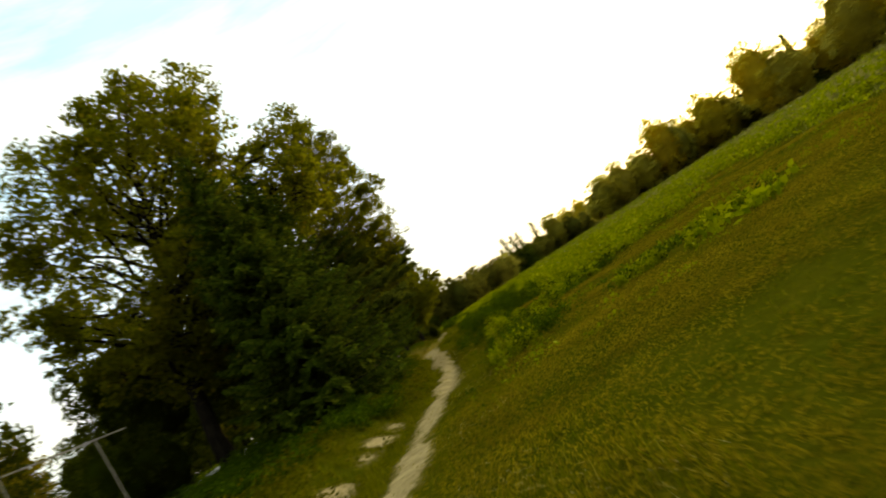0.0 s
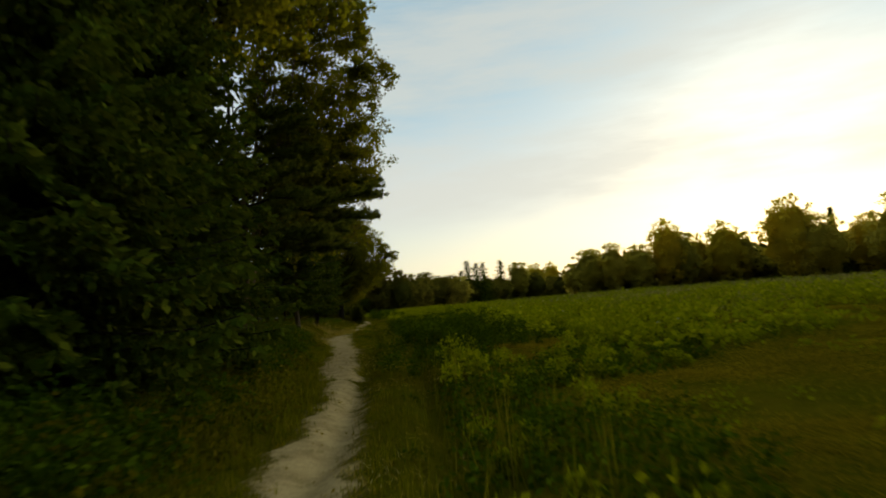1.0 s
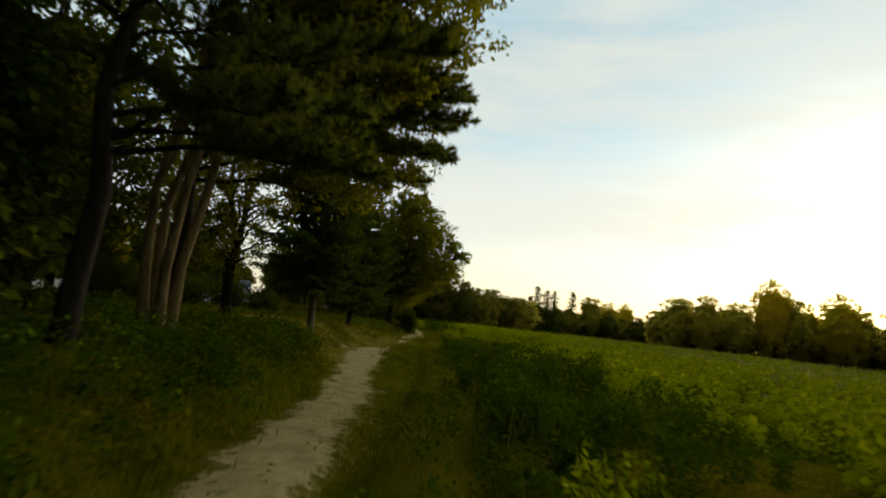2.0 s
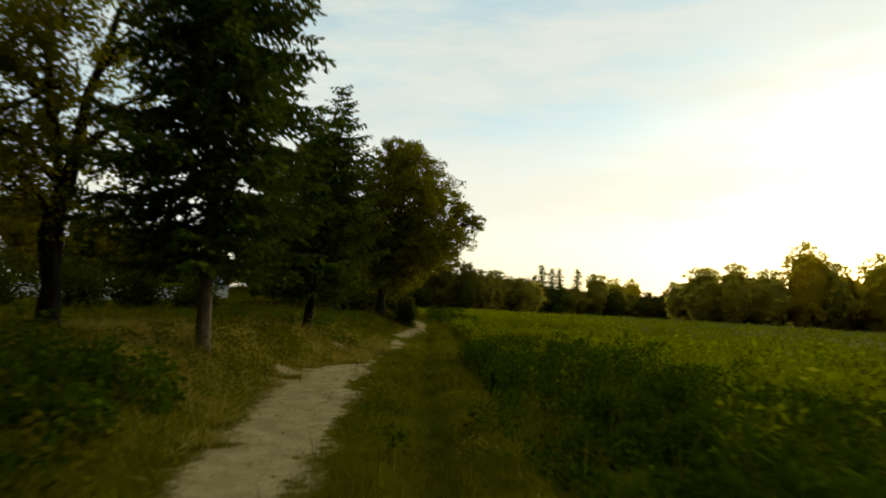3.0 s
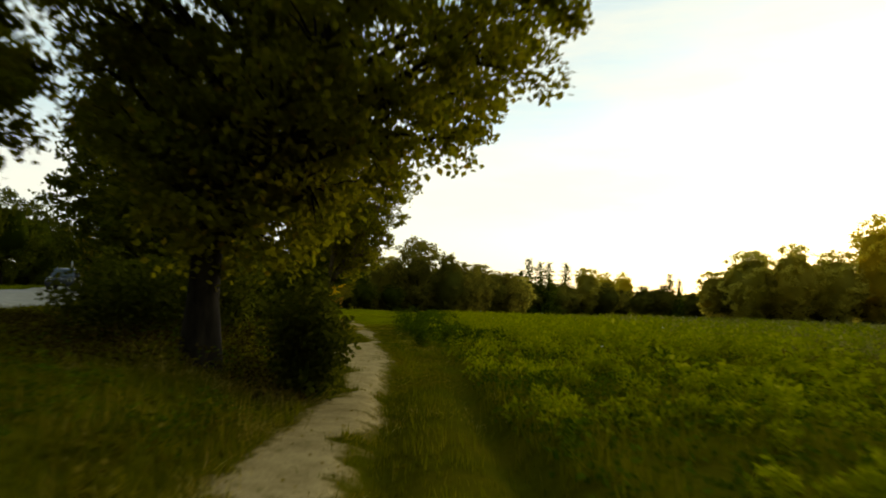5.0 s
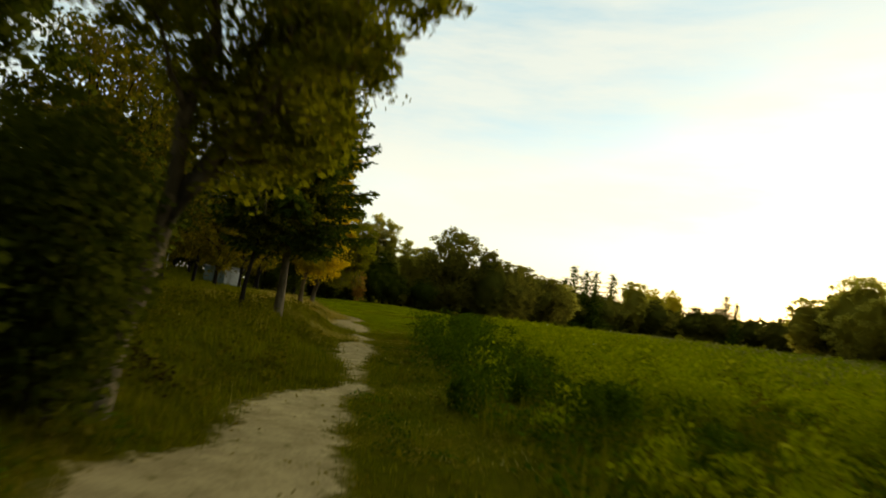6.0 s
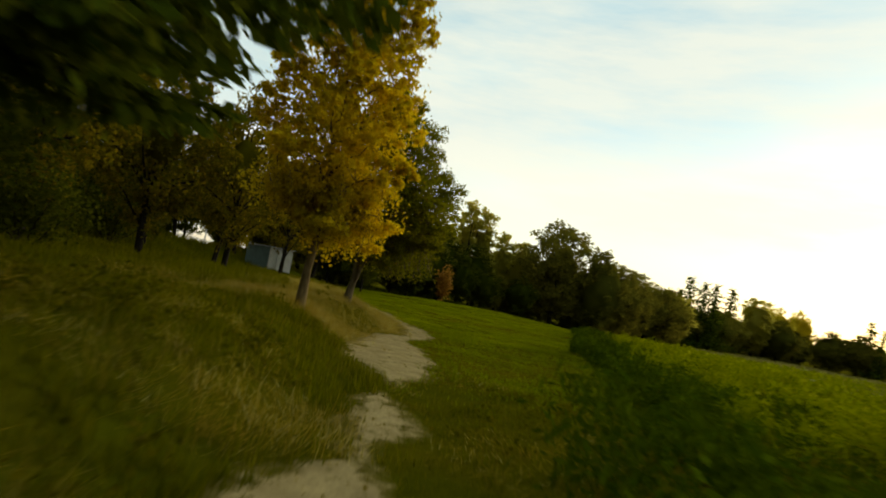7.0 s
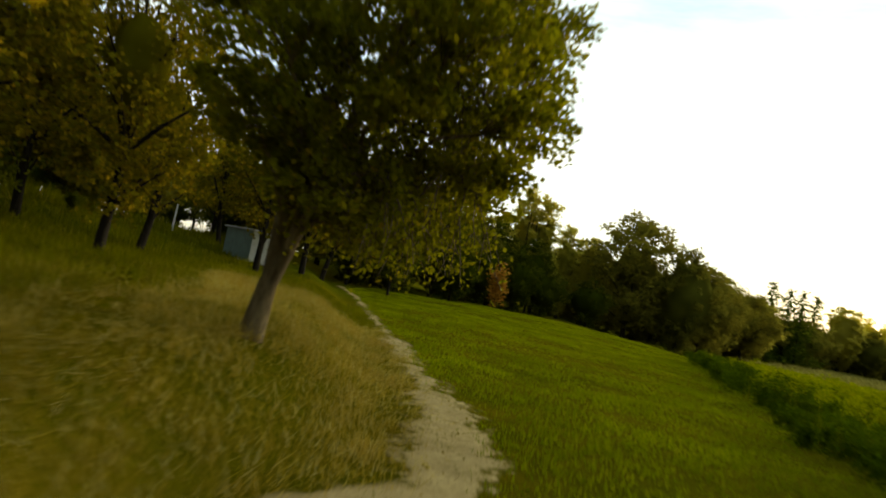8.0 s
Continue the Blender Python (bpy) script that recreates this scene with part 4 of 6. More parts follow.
# trees on the bank and behind the road
def blob():
    """Corners and triangles of a rough ball, for the added core that blocks sky inside a leaf mass."""
    bm = bmesh.new()
    bmesh.ops.create_icosphere(bm, subdivisions=2, radius=1)
    v, f = np.array([p.co[:] for p in bm.verts]), np.array([[p.index for p in t.verts] for t in bm.faces])
    bm.free()
    return v, f


BLOB_V, BLOB_F = blob()


def wood_tree(name, label, height, spread, low, leaf_mat, seed, lobes=72, lobe=0.27, sprays=7, per=18, leaf=(0.21, 0.155), tall=1.0, bark=BARK, blade=far_leaves, fan=0.5, heart=0.72):
    """A tree seen from afar: trunk with a few limbs, and a crown of many small clumps."""
    rng = np.random.default_rng(seed)
    tree = empty(name, (0, 0, 0), label, "tree", "trees of the far wood" if leaf_mat in (FAR, FAR_GLOW, FAR_SHADE) else "trees along the road")
    w = Shape()
    p = curve((0, 0, -0.3), (rng.normal(0, 0.3), rng.normal(0, 0.3), height * 0.8), 0, rng, 6, 0.02)
    w.tube(p, height * 0.02 * np.linspace(1, 0.15, 6), 7)
    mid, half = np.array([0, 0, (low + height) / 2]), np.array([spread, spread, (height - low) / 2])
    f = Shape()
    rim = lambda u, a: np.sqrt(np.clip(1 - u * u, 0, 1)) ** tall * (1 + 0.14 * np.sin(3 * a + seed) + 0.1 * np.sin(5 * u + seed))
    # solid core added within the crown so no sky shows through
    heart_a, heart_u = np.arctan2(BLOB_V[:, 1], BLOB_V[:, 0]), BLOB_V[:, 2] * 0.9
    heart_r = spread * heart * rim(heart_u, heart_a) * rng.uniform(0.85, 1.1, len(BLOB_V))
    f.add(np.stack([np.cos(heart_a) * heart_r, np.sin(heart_a) * heart_r, mid[2] + half[2] * heart_u * (heart + 0.08)], 1), BLOB_F)
    grid = np.linspace(-0.96, 0.96, 50)
    wide = np.sqrt(1 - grid ** 2) ** tall
    cum = np.cumsum(wide + 0.1)
    q = []
    for i in range(lobes):
        u = float(np.interp((i + rng.uniform(0.2, 0.8)) / lobes * cum[-1], cum, grid))
        a = i * 2.39996 + rng.uniform(-0.4, 0.4)
        size = spread * lobe * rng.uniform(0.7, 1.3)
        R = float(rim(u, a))
        out = max(0.0, R * spread - 0.7 * size) * (rng.uniform(0.85, 1.1) if i % 4 else rng.uniform(0.2, 0.6))
        c = np.array([math.cos(a) * out, math.sin(a) * out, mid[2] + half[2] * u * (0.93 + 0.14 * rng.uniform())])
        ends, leaf_quads = spray(rng, c, size, 0.85, sprays, per, blade, leaf, fan)
        q.append(leaf_quads)
        if i % 3 == 0:
            k = 0.3 + 0.5 * (u + 1) / 2
            w.tube(curve(p[int(k * 5)], c, 0.05, rng, 4), height * 0.007 * np.linspace(1, 0.2, 4), 4)
    part("trunk", w, bark, tree)
    f.quads(np.concatenate(q))
    part("crown", f, leaf_mat, tree)
    return tree


def wood_conifer(name, label, height, spread, seed, ragged=0.3, thin=1.0):
    rng = np.random.default_rng(seed)
    tree = empty(name, (0, 0, 0), label, "tree", "trees of the far wood")
    w = Shape()
    w.tube([(0, 0, -0.3), (0, 0, height * 0.5), (0, 0, height)], [height * 0.014, height * 0.007, 0.015], 6)
    part("trunk", w, BARK, tree)
    q = []
    z = height * 0.08
    while z < height:
        u = z / height
        R = spread * (1 - u) ** (1.1 if thin == 1 else 0.75) + 0.05
        for i in range(7):
            a = i * 0.9 + z * 3 + rng.uniform(-0.3, 0.3)
            L = R * rng.uniform(1 - ragged, 1 + ragged)
            n = int((9 + L * 10) * thin)
            t = rng.uniform(0.1, 1, n)
            c = np.stack([np.cos(a) * L * t, np.sin(a) * L * t, z - 0.25 * L * t + rng.normal(0, 0.06, n)], 1) + rng.normal(0, 0.1, (n, 3))
            q.append(leaves(rng, c, *((0.38, 0.2) if thin == 1 else (0.5, 0.17)), 0.4))
        z += height * (0.03 if thin == 1 else 0.048)
    f = Shape()
    f.quads(np.concatenate(q))
    part("crown", f, SPRUCE, tree)
    return tree


def proto(ob, h, x, y, top, wide=1.0):
    ob["h"] = h
    z = float(land(x, y))
    s = (top - z) / h
    ob.location, ob.scale = (x, y, z), (s * wide, s * wide, s)
    return ob


def stand_like(p, x, y, top, wide=1.0, turn=0.0):
    z = float(land(x, y))
    s = (top - z) / p["h"]
    m = Matrix.LocRotScale((x, y, z), Euler((0, 0, turn)), Vector((s * wide, s * wide, s)))
    ob = copy_thing(p, Matrix.Identity(4))
    ob.matrix_basis = m
    return ob


def place(rows):
    """Copies of the given trees: which, x, y, height of the top, breadth."""
    for p, x, y, top, wide in rows:
        stand_like(p, x, y, top, wide * (1.22 if p in FAR_WOOD else 1.0), rng.uniform(0, 6.28))


W1 = proto(wood_tree("broadleaf_tree", "round olive green tree at the wood's edge", 10, 3.6, 1.6, FAR_SHADE, 51, lobes=84, sprays=7, per=16, leaf=(0.24, 0.18), heart=0.35), 10, 17, 181, 13.2, 1.15)
W2 = proto(wood_tree("broadleaf_tree", "dense dark olive tree in the far wood", 10, 3.0, 0.3, FAR_SHADE, 52), 10, 22.5, 180, 10.5)
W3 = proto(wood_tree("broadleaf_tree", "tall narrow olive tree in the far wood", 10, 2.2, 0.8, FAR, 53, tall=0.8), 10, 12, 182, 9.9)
W4 = proto(wood_tree("broadleaf_tree", "green tree with the low sun's gold in its leaf colour", 10, 2.9, 0.5, FAR_GLOW, 54), 10, 123, 326, 16.3)
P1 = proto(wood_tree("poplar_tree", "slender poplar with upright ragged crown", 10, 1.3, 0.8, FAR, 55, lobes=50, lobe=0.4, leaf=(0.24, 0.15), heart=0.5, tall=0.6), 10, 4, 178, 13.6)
# rear trees: the wood's inner shade is painted as darker leaves
W5 = proto(wood_tree("broadleaf_tree", "olive tree deep in the far wood, leaves coloured as shaded", 10, 3.2, 0.1, FAR_SHADE, 58, lobes=44, leaf=(0.42, 0.3), heart=0.8), 10, -32, 188, 8.5, 1.3)
W7 = proto(wood_tree("broadleaf_tree", "olive tree across the field, sunlight put into its leaf tone", 10, 3.1, 0.3, FAR, 59), 10, 64, 142.5, 10.9, 1.1)
proto(wood_conifer("spruce_tree", "dark pointed spruce in the far wood", 10, 1.9, 56), 10, 106, 126, 13.8)
C2 = proto(wood_conifer("spruce_tree", "thin ragged spruce tip above the far wood", 10, 1.9, 57, 0.7, 0.5), 10, 62.5, 263, 16.2, 1.5)

FAR_WOOD = (W1, W2, W3, W4, W5, W7)
rng = np.random.default_rng(77)
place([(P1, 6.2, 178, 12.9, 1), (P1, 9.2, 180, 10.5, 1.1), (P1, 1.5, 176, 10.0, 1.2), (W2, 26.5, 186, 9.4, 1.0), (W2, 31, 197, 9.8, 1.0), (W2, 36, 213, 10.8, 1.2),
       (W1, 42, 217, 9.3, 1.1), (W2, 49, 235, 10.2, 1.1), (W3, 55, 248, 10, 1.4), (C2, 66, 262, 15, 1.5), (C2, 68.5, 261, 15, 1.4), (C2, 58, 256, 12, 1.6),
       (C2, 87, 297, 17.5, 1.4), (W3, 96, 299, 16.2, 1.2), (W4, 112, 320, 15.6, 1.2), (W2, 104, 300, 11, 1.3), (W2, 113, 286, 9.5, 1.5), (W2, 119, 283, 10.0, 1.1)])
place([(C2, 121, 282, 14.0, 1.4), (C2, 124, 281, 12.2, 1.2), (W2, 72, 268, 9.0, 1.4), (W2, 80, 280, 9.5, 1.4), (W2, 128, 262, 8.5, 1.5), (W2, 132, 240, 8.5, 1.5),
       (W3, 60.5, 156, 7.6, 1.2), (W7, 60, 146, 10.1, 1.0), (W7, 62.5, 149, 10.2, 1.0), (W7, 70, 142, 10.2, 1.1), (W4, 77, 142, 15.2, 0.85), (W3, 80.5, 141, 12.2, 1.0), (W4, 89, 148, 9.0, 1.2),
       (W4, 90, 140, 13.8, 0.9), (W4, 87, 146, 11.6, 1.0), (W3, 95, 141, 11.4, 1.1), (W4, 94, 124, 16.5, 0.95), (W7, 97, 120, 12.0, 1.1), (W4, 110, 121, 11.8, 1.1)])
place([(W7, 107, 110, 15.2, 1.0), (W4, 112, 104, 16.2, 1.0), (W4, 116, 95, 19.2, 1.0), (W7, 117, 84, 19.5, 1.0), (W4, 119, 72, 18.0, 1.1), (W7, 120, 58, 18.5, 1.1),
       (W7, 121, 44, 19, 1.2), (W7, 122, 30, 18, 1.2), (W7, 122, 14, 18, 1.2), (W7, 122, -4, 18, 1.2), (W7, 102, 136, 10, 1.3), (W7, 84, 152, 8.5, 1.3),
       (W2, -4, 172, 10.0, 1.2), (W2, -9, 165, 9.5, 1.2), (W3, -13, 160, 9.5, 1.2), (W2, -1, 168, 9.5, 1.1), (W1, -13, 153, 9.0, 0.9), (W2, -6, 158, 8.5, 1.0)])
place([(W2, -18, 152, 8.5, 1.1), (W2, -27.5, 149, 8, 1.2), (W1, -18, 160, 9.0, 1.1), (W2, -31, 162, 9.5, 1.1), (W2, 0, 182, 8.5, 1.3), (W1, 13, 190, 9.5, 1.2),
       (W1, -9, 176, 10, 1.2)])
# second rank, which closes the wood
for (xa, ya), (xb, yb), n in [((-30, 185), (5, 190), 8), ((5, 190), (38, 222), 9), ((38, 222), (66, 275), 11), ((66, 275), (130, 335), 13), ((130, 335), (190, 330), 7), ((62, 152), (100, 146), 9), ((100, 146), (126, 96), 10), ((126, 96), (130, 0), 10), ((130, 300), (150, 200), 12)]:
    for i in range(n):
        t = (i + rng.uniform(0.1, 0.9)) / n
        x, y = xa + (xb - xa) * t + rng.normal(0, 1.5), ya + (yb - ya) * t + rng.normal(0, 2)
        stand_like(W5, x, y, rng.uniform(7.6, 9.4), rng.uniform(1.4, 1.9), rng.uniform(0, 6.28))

# along the road: nearer trees with finer leaves
M1 = proto(wood_tree("broadleaf_tree", "dark broad-leaved tree beyond the road", 10, 3.6, 1.4, GREEN, 61, lobes=64, sprays=7, per=14, leaf=(0.26, 0.19), heart=0.6), 10, -29.5, 96, 10.5)
M2 = proto(wood_tree("broadleaf_tree", "olive autumn tree beyond the road", 10, 3.2, 1.6, OLIVE, 62, lobes=64, sprays=7, per=14, leaf=(0.26, 0.19), heart=0.6), 10, -29, 118, 10.0)
M3 = proto(wood_tree("broadleaf_tree", "small yellowing tree on the grassy bank", 8, 2.5, 2.0, OLIVE, 63, lobes=52, sprays=8, per=16, leaf=(0.18, 0.14), blade=leaves, heart=0.3), 8, -8.7, 126.3, 8.4)
M4 = proto(wood_tree("broadleaf_tree", "bushy dark green tree at the roadside", 8, 3.4, 0.2, GREEN, 64, lobes=50, sprays=7, per=12, leaf=(0.28, 0.2)), 8, -29.0, 108, 5.0)
M5 = proto(wood_tree("broadleaf_tree", "rusty brown and olive tree on the grassy bank", 9, 2.9, 1.5, OLIVE, 65, lobes=64, sprays=10, per=18, leaf=(0.18, 0.13), blade=leaves, heart=0.3), 9, -9.0, 111.5, 9.6)
M6 = proto(wood_tree("broadleaf_tree", "dark green tree among the bank trees", 9, 3.0, 1.3, GREEN, 66, lobes=64, sprays=10, per=18, leaf=(0.19, 0.14), blade=leaves, heart=0.3), 9, -5.2, 103.5, 10)
place([(M1, -28, 20, 11, 1.1), (M1, -27, 34, 10, 1.1), (M2, -29, 46, 11, 1.0), (M1, -26, 56, 10, 1.1), (M4, -28, 66, 4.6, 1.2), (M1, -28, 76, 12, 1.0),
       (M1, -31, 86, 11, 1.1), (M2, -26.5, 104, 8.5, 0.9), (M1, -27, 126, 10.5, 1.0), (M4, -29.5, 131, 4.6, 1.3), (M1, -30, 138, 11, 1.0), (M2, -28, 148, 10, 1.0),
       (M1, -34, 155, 11, 1.1), (M4, -28.5, 118, 3.9, 1.3), (M4, -28, 98, 3.6, 1.2), (M4, -28.5, 88, 3.8, 1.3), (M1, -19, 161, 9, 1.1), (M1, -30.5, 171, 9.5, 1.1), (M1, -34, 174, 9.5, 1.2), (M4, -17.6, 150.5, 4.6, 1.0), (M4, -30.5, 44, 4.2, 1.4)])
place([(M4, -30.5, 26, 4.2, 1.4), (M3, -6.2, 130.5, 7.6, 1.0), (M3, -5.3, 133.5, 8.2, 1.0), (M3, -7.4, 143.5, 8.6, 1.0), (M3, -12.9, 141, 8.6, 1.1), (M3, -14.5, 134, 8.4, 1.0),
       (M3, -11.5, 124, 8.8, 1.1), (M3, -16, 146, 9, 1.1), (M6, -6.5, 93.5, 10.5, 1.0), (M5, -5.5, 119.5, 8.5, 0.9), (M1, -15, 48, 10.5, 1.0), (M4, -9.2, 44.5, 3.0, 0.9),
       (M1, -9.5, 32, 10, 0.9), (M6, -8.8, 39.5, 10.5, 1.0), (M6, -10.5, 44.5, 9.5, 0.9), (M1, -14.5, 33, 10.5, 1.0), (M4, -13.5, 28, 4.4, 1.0), (M4, -14.4, 25.8, 5.0, 0.75), (M4, -23.6, 30, 5.2, 1.1), (M1, -23.5, 32, 13.0, 1.0), (M4, -14.2, 22, 3.6, 1.0), (M4, -14.9, 19.0, 3.0, 0.7), (M2, -23.8, 17, 10, 1.0), (M4, -4.5, 152, 4.6, 1.0)])
place([(M4, -8.5, 155, 5.0, 1.1), (M4, -1, 158, 5.6, 1.0), (M4, 1, 166, 6.0, 1.0), (M4, 4.2, 169, 5.6, 1.0), (M4, 7, 172, 5.0, 1.1), (M4, 12, 175, 4.6, 1.1),
       (M1, -3, 161, 8.0, 1.0), (M1, 1.5, 170, 8.4, 1.0), (M1, 5.5, 174, 7.5, 1.0), (M1, -7.5, 150, 7.5, 0.9), (M6, -13, 117, 10, 1.0), (M1, -15, 128, 9.5, 1.0),
       (M2, -12, 148, 9, 1.0), (M1, -3.5, 145, 6.5, 0.8), (M5, -8, 117, 9, 1.0), (M1, -27.5, 104, 9.5, 1.0), (M1, -28, 122, 9.5, 1.0), (M1, -28.5, 140, 9, 1.0)])
place([(M2, -27.5, 92, 9, 1.0), (M5, -4.8, 98.5, 9.2, 0.9), (M4, -12.9, 113.5, 2.2, 0.8), (M4, -13.4, 129, 2.2, 1.0), (M4, -16.5, 131.5, 2.4, 1.0), (M6, -13.5, 125, 9, 0.9), (M1, -26.5, 70, 9.5, 1.0), (M1, -27, 80, 9, 1.0), (M1, -27, 61, 9, 1.0), (M1, -26.5, 52, 9, 1.0),
       (M2, -27, 43, 9, 1.0), (M4, -32, 140, 4.6, 1.4), (M4, -32, 147, 4.8, 1.4), (M4, -28, 137, 3.8, 1.2), (M4, -36, 152, 5.0, 1.5)])
for y in np.arange(14, 176, 4.6):
    stand_like(M4, -30.0 + rng.normal(0, 0.8) - 0.12 * max(0, y - 140), y + rng.normal(0, 0.6), rng.uniform(4.6, 6.2), 1.1, rng.uniform(0, 6.28))
for k, (x, y, h, r) in enumerate([(-10.5, 113.0, 3.2, 1.8), (-7.5, 109.5, 3.0, 1.7), (-11.5, 121.0, 3.0, 1.8), (-11.0, 62.0, 2.3, 1.7), (-9.2, 63.5, 1.9, 1.4), (-13.2, 60.0, 2.4, 1.7), (-7.4, 65.0, 1.6, 1.2)]):
    shrub("shrub", (x, y), "low dark green bush on the grassy bank", h, r, GREEN, 70 + k, leaf=(0.16, 0.1), count=3200, stems=9)
shrub("shrub", (2.6, 163.0), "orange autumn shrub at the wood's edge", 4.2, 1.1, ORANGE, 46, leaf=(0.3, 0.2), count=900)

# ---- grasses, weeds and crop ----
def scatter(rng, box, n, keep):
    """n places in the box, thinned by keep (0 to 1)."""
    x0, x1, y0, y1 = box
    x, y = rng.uniform(x0, x1, n), rng.uniform(y0, y1, n)
    k = rng.uniform(0, 1, n) < keep(x, y)
    return x[k], y[k]


def blades(rng, x, y, per, height, width, fan, lean=0.45, short=False):
    """Tufts of tapering blades, each blade bent once."""
    n = len(x)
    hk = np.repeat(height * rng.uniform(0.6, 1.3, n) if np.isscalar(height) else height * rng.uniform(0.7, 1.25, n), per)
    bx, by = np.repeat(x, per) + rng.normal(0, fan, n * per), np.repeat(y, per) + rng.normal(0, fan, n * per)
    bz = land(bx, by) - 0.02
    a = rng.uniform(0, 2 * np.pi, n * per)
    h = hk * rng.uniform(0.55, 1.1, n * per)
    l = h * np.abs(rng.normal(0, lean, n * per))
    base = np.stack([bx, by, bz], 1)
    out = np.stack([np.cos(a) * l, np.sin(a) * l, h], 1)
    s = np.stack([-np.sin(a), np.cos(a), 0 * a], 1) * width * rng.uniform(0.6, 1.3, (n * per, 1))
    if short:
        return np.stack([base - s, base + s, base + out], 1)
    mid = base + out * [0.35, 0.35, 0.6]
    return np.stack([base - s, base + s, mid + s * 0.7, base + out, mid - s * 0.7], 1)


def weeds(rng, x, y, per, height, leaf, fan):
    """Leafy plants: broad blades up a short stem."""
    n = len(x)
    hh = np.repeat(height, per) if not np.isscalar(height) else np.full(n * per, height)
    f = rng.uniform(0.15, 1.0, n * per)
    bx = np.repeat(x, per) + rng.normal(0, 1, n * per) * fan * (1.15 - 0.5 * f)
    by = np.repeat(y, per) + rng.normal(0, 1, n * per) * fan * (1.15 - 0.5 * f)
    c = np.stack([bx, by, land(bx, by) + hh * f * rng.uniform(0.8, 1.1, n * per)], 1)
    return leaves(rng, c, leaf, leaf * 0.62, 0.15)


def stuff(name, q, mat, label, category):
    s = Shape()
    for one in q:
        s.quads(one)
    return tagged(part(name, s, mat), label, category, kind="stuff")


def crop_edge(y):
    return np.interp(y, CROP_Y, CROP_X)


def in_rut(x, y):
    """The worn wheel line that the field's edge follows."""
    return np.exp(-((x - crop_edge(y)) / 0.3) ** 2) * smooth01((y - 16) / 4) * smooth01((80 - y) / 6)


def mown(x, y):
    """The short-cut stretch near the start, right of the weeds."""
    near = smooth01((17 - y) / 5)
    return (y < 33) & (x > trail_x(y) + 3.8 - 3.1 * near) & (x < 12 + 0.15 * y) & (wave(x, y, 0.42, 2.5) > -0.3 - 0.5 * near)


def thatch(rng, x, y, per, length, width, fan, comb=0.5):
    """Flattened straw: long thin blades that lie over one another, combed one way."""
    n = len(x) * per
    bx, by = np.repeat(x, per) + rng.normal(0, fan, n), np.repeat(y, per) + rng.normal(0, fan, n)
    a = np.repeat(2.2 * noise(x, y, 1.6, 3), per) + rng.normal(0, comb, n) + 1.2
    l = length * rng.uniform(0.5, 1.2, n)
    base = np.stack([bx, by, land(bx, by) + rng.uniform(0.0, 0.1, n)], 1)
    out = np.stack([np.cos(a) * l, np.sin(a) * l, l * rng.uniform(0.0, 0.55, n)], 1)
    s = np.stack([-np.sin(a), np.cos(a), rng.normal(0, 0.3, n)], 1) * width
    return np.stack([base - s * 1.3, base + s * 1.3, base + out], 1)


rng = np.random.default_rng(101)
CLEAR = lambda x, y: smooth01(0.55 - bare(x, y) / 0.16)
# left bank: green grass with dry tan stretches
x, y = scatter(rng, (-9, 4.5, -6, 128), 50000, lambda x, y: (x < trail_x(y)) * CLEAR(x, y) * np.where(x > trail_x(y) - 5.5, 1, 0.5))
tan = (0.55 * noise(x, y, 2.6, 3) + 0.4 * noise(x, y, 0.9, 5) + 1.2 * smooth01((y - 104.2) / 2.4) * smooth01((124 - y) / 4) * smooth01((x - trail_x(y) + 5.5) / 1.5)
       + 0.55 * smooth01((y - 42) / 5) * smooth01((62 - y) / 6) - 0.3 * smooth01((trail_x(y) - x - 3) / 4) - 0.7 * smooth01((42 - y) / 4) - 0.15 * smooth01((y - 74) / 6))
dry = tan + rng.normal(0, 0.12, len(x)) > 0.35
edge = 0.55 + 0.45 * smooth01(-bare(x, y) / 0.4)
green_too = dry & (rng.uniform(0, 1, len(x)) < 0.5)
green_too &= y < 101
xg, yg = x[green_too], y[green_too]
stuff("grass", [blades(rng, x[~dry], y[~dry], 8, 0.25 * edge[~dry], 0.012, 0.09, short=True), blades(rng, xg, yg, 6, 0.2, 0.006, 0.1, 0.7, short=True)], GRASS, "rough green grass on the bank beside the footpath", "grass")
xd, yd, ed = x[dry], y[dry], edge[dry]
tall = rng.uniform(0, 1, len(xd)) < 0.55
stuff("dry_grass", [blades(rng, xd[tall], yd[tall], 12, (0.34 - 0.06 * smooth01((yd - 100) / 5))[tall] * ed[tall], 0.003, 0.1, 0.75, short=True), thatch(rng, xd, yd, 13, 0.2, 0.0026, 0.16)], DRY, "dry tan seeding grass beside the footpath", "dry grass")
x, y = scatter(rng, (-20, -6, -6, 160), 24000, lambda x, y: (x < trail_x(y) - 5.0) * 0.9 * ~((x < np.interp(y, [66, 80, 106, 116], [-16.2, -13.7, -13.7, -16.2])) & (y < 150)))
stuff("grass", [blades(rng, x, y, 6, 0.32 + 0.3 * smooth01((-x - 13.5) / 1.5) * ~((y > 72) & (y < 114)), 0.022, 0.16, short=True)], GRASS, "rough meadow grass between the trees", "grass")
x, y = scatter(rng, (-30, -21.4, 20, 150), 9000, lambda x, y: (x < np.interp(y, [20, 115, 140, 150], [-21.4, -21.5, -23.4, -25.2])) * 1.0)
stuff("lawn_grass", [blades(rng, x, y, 6, 0.2, 0.03, 0.22, short=True)], LAWN, "short green grass beyond the road", "grass")
x, y = scatter(rng, (-3, 4, 104, 120), 2200, lambda x, y: (x < trail_x(y) - 0.3) * smooth01(0.5 + 1.5 * noise(x, y, 1.2, 21)) * CLEAR(x, y))
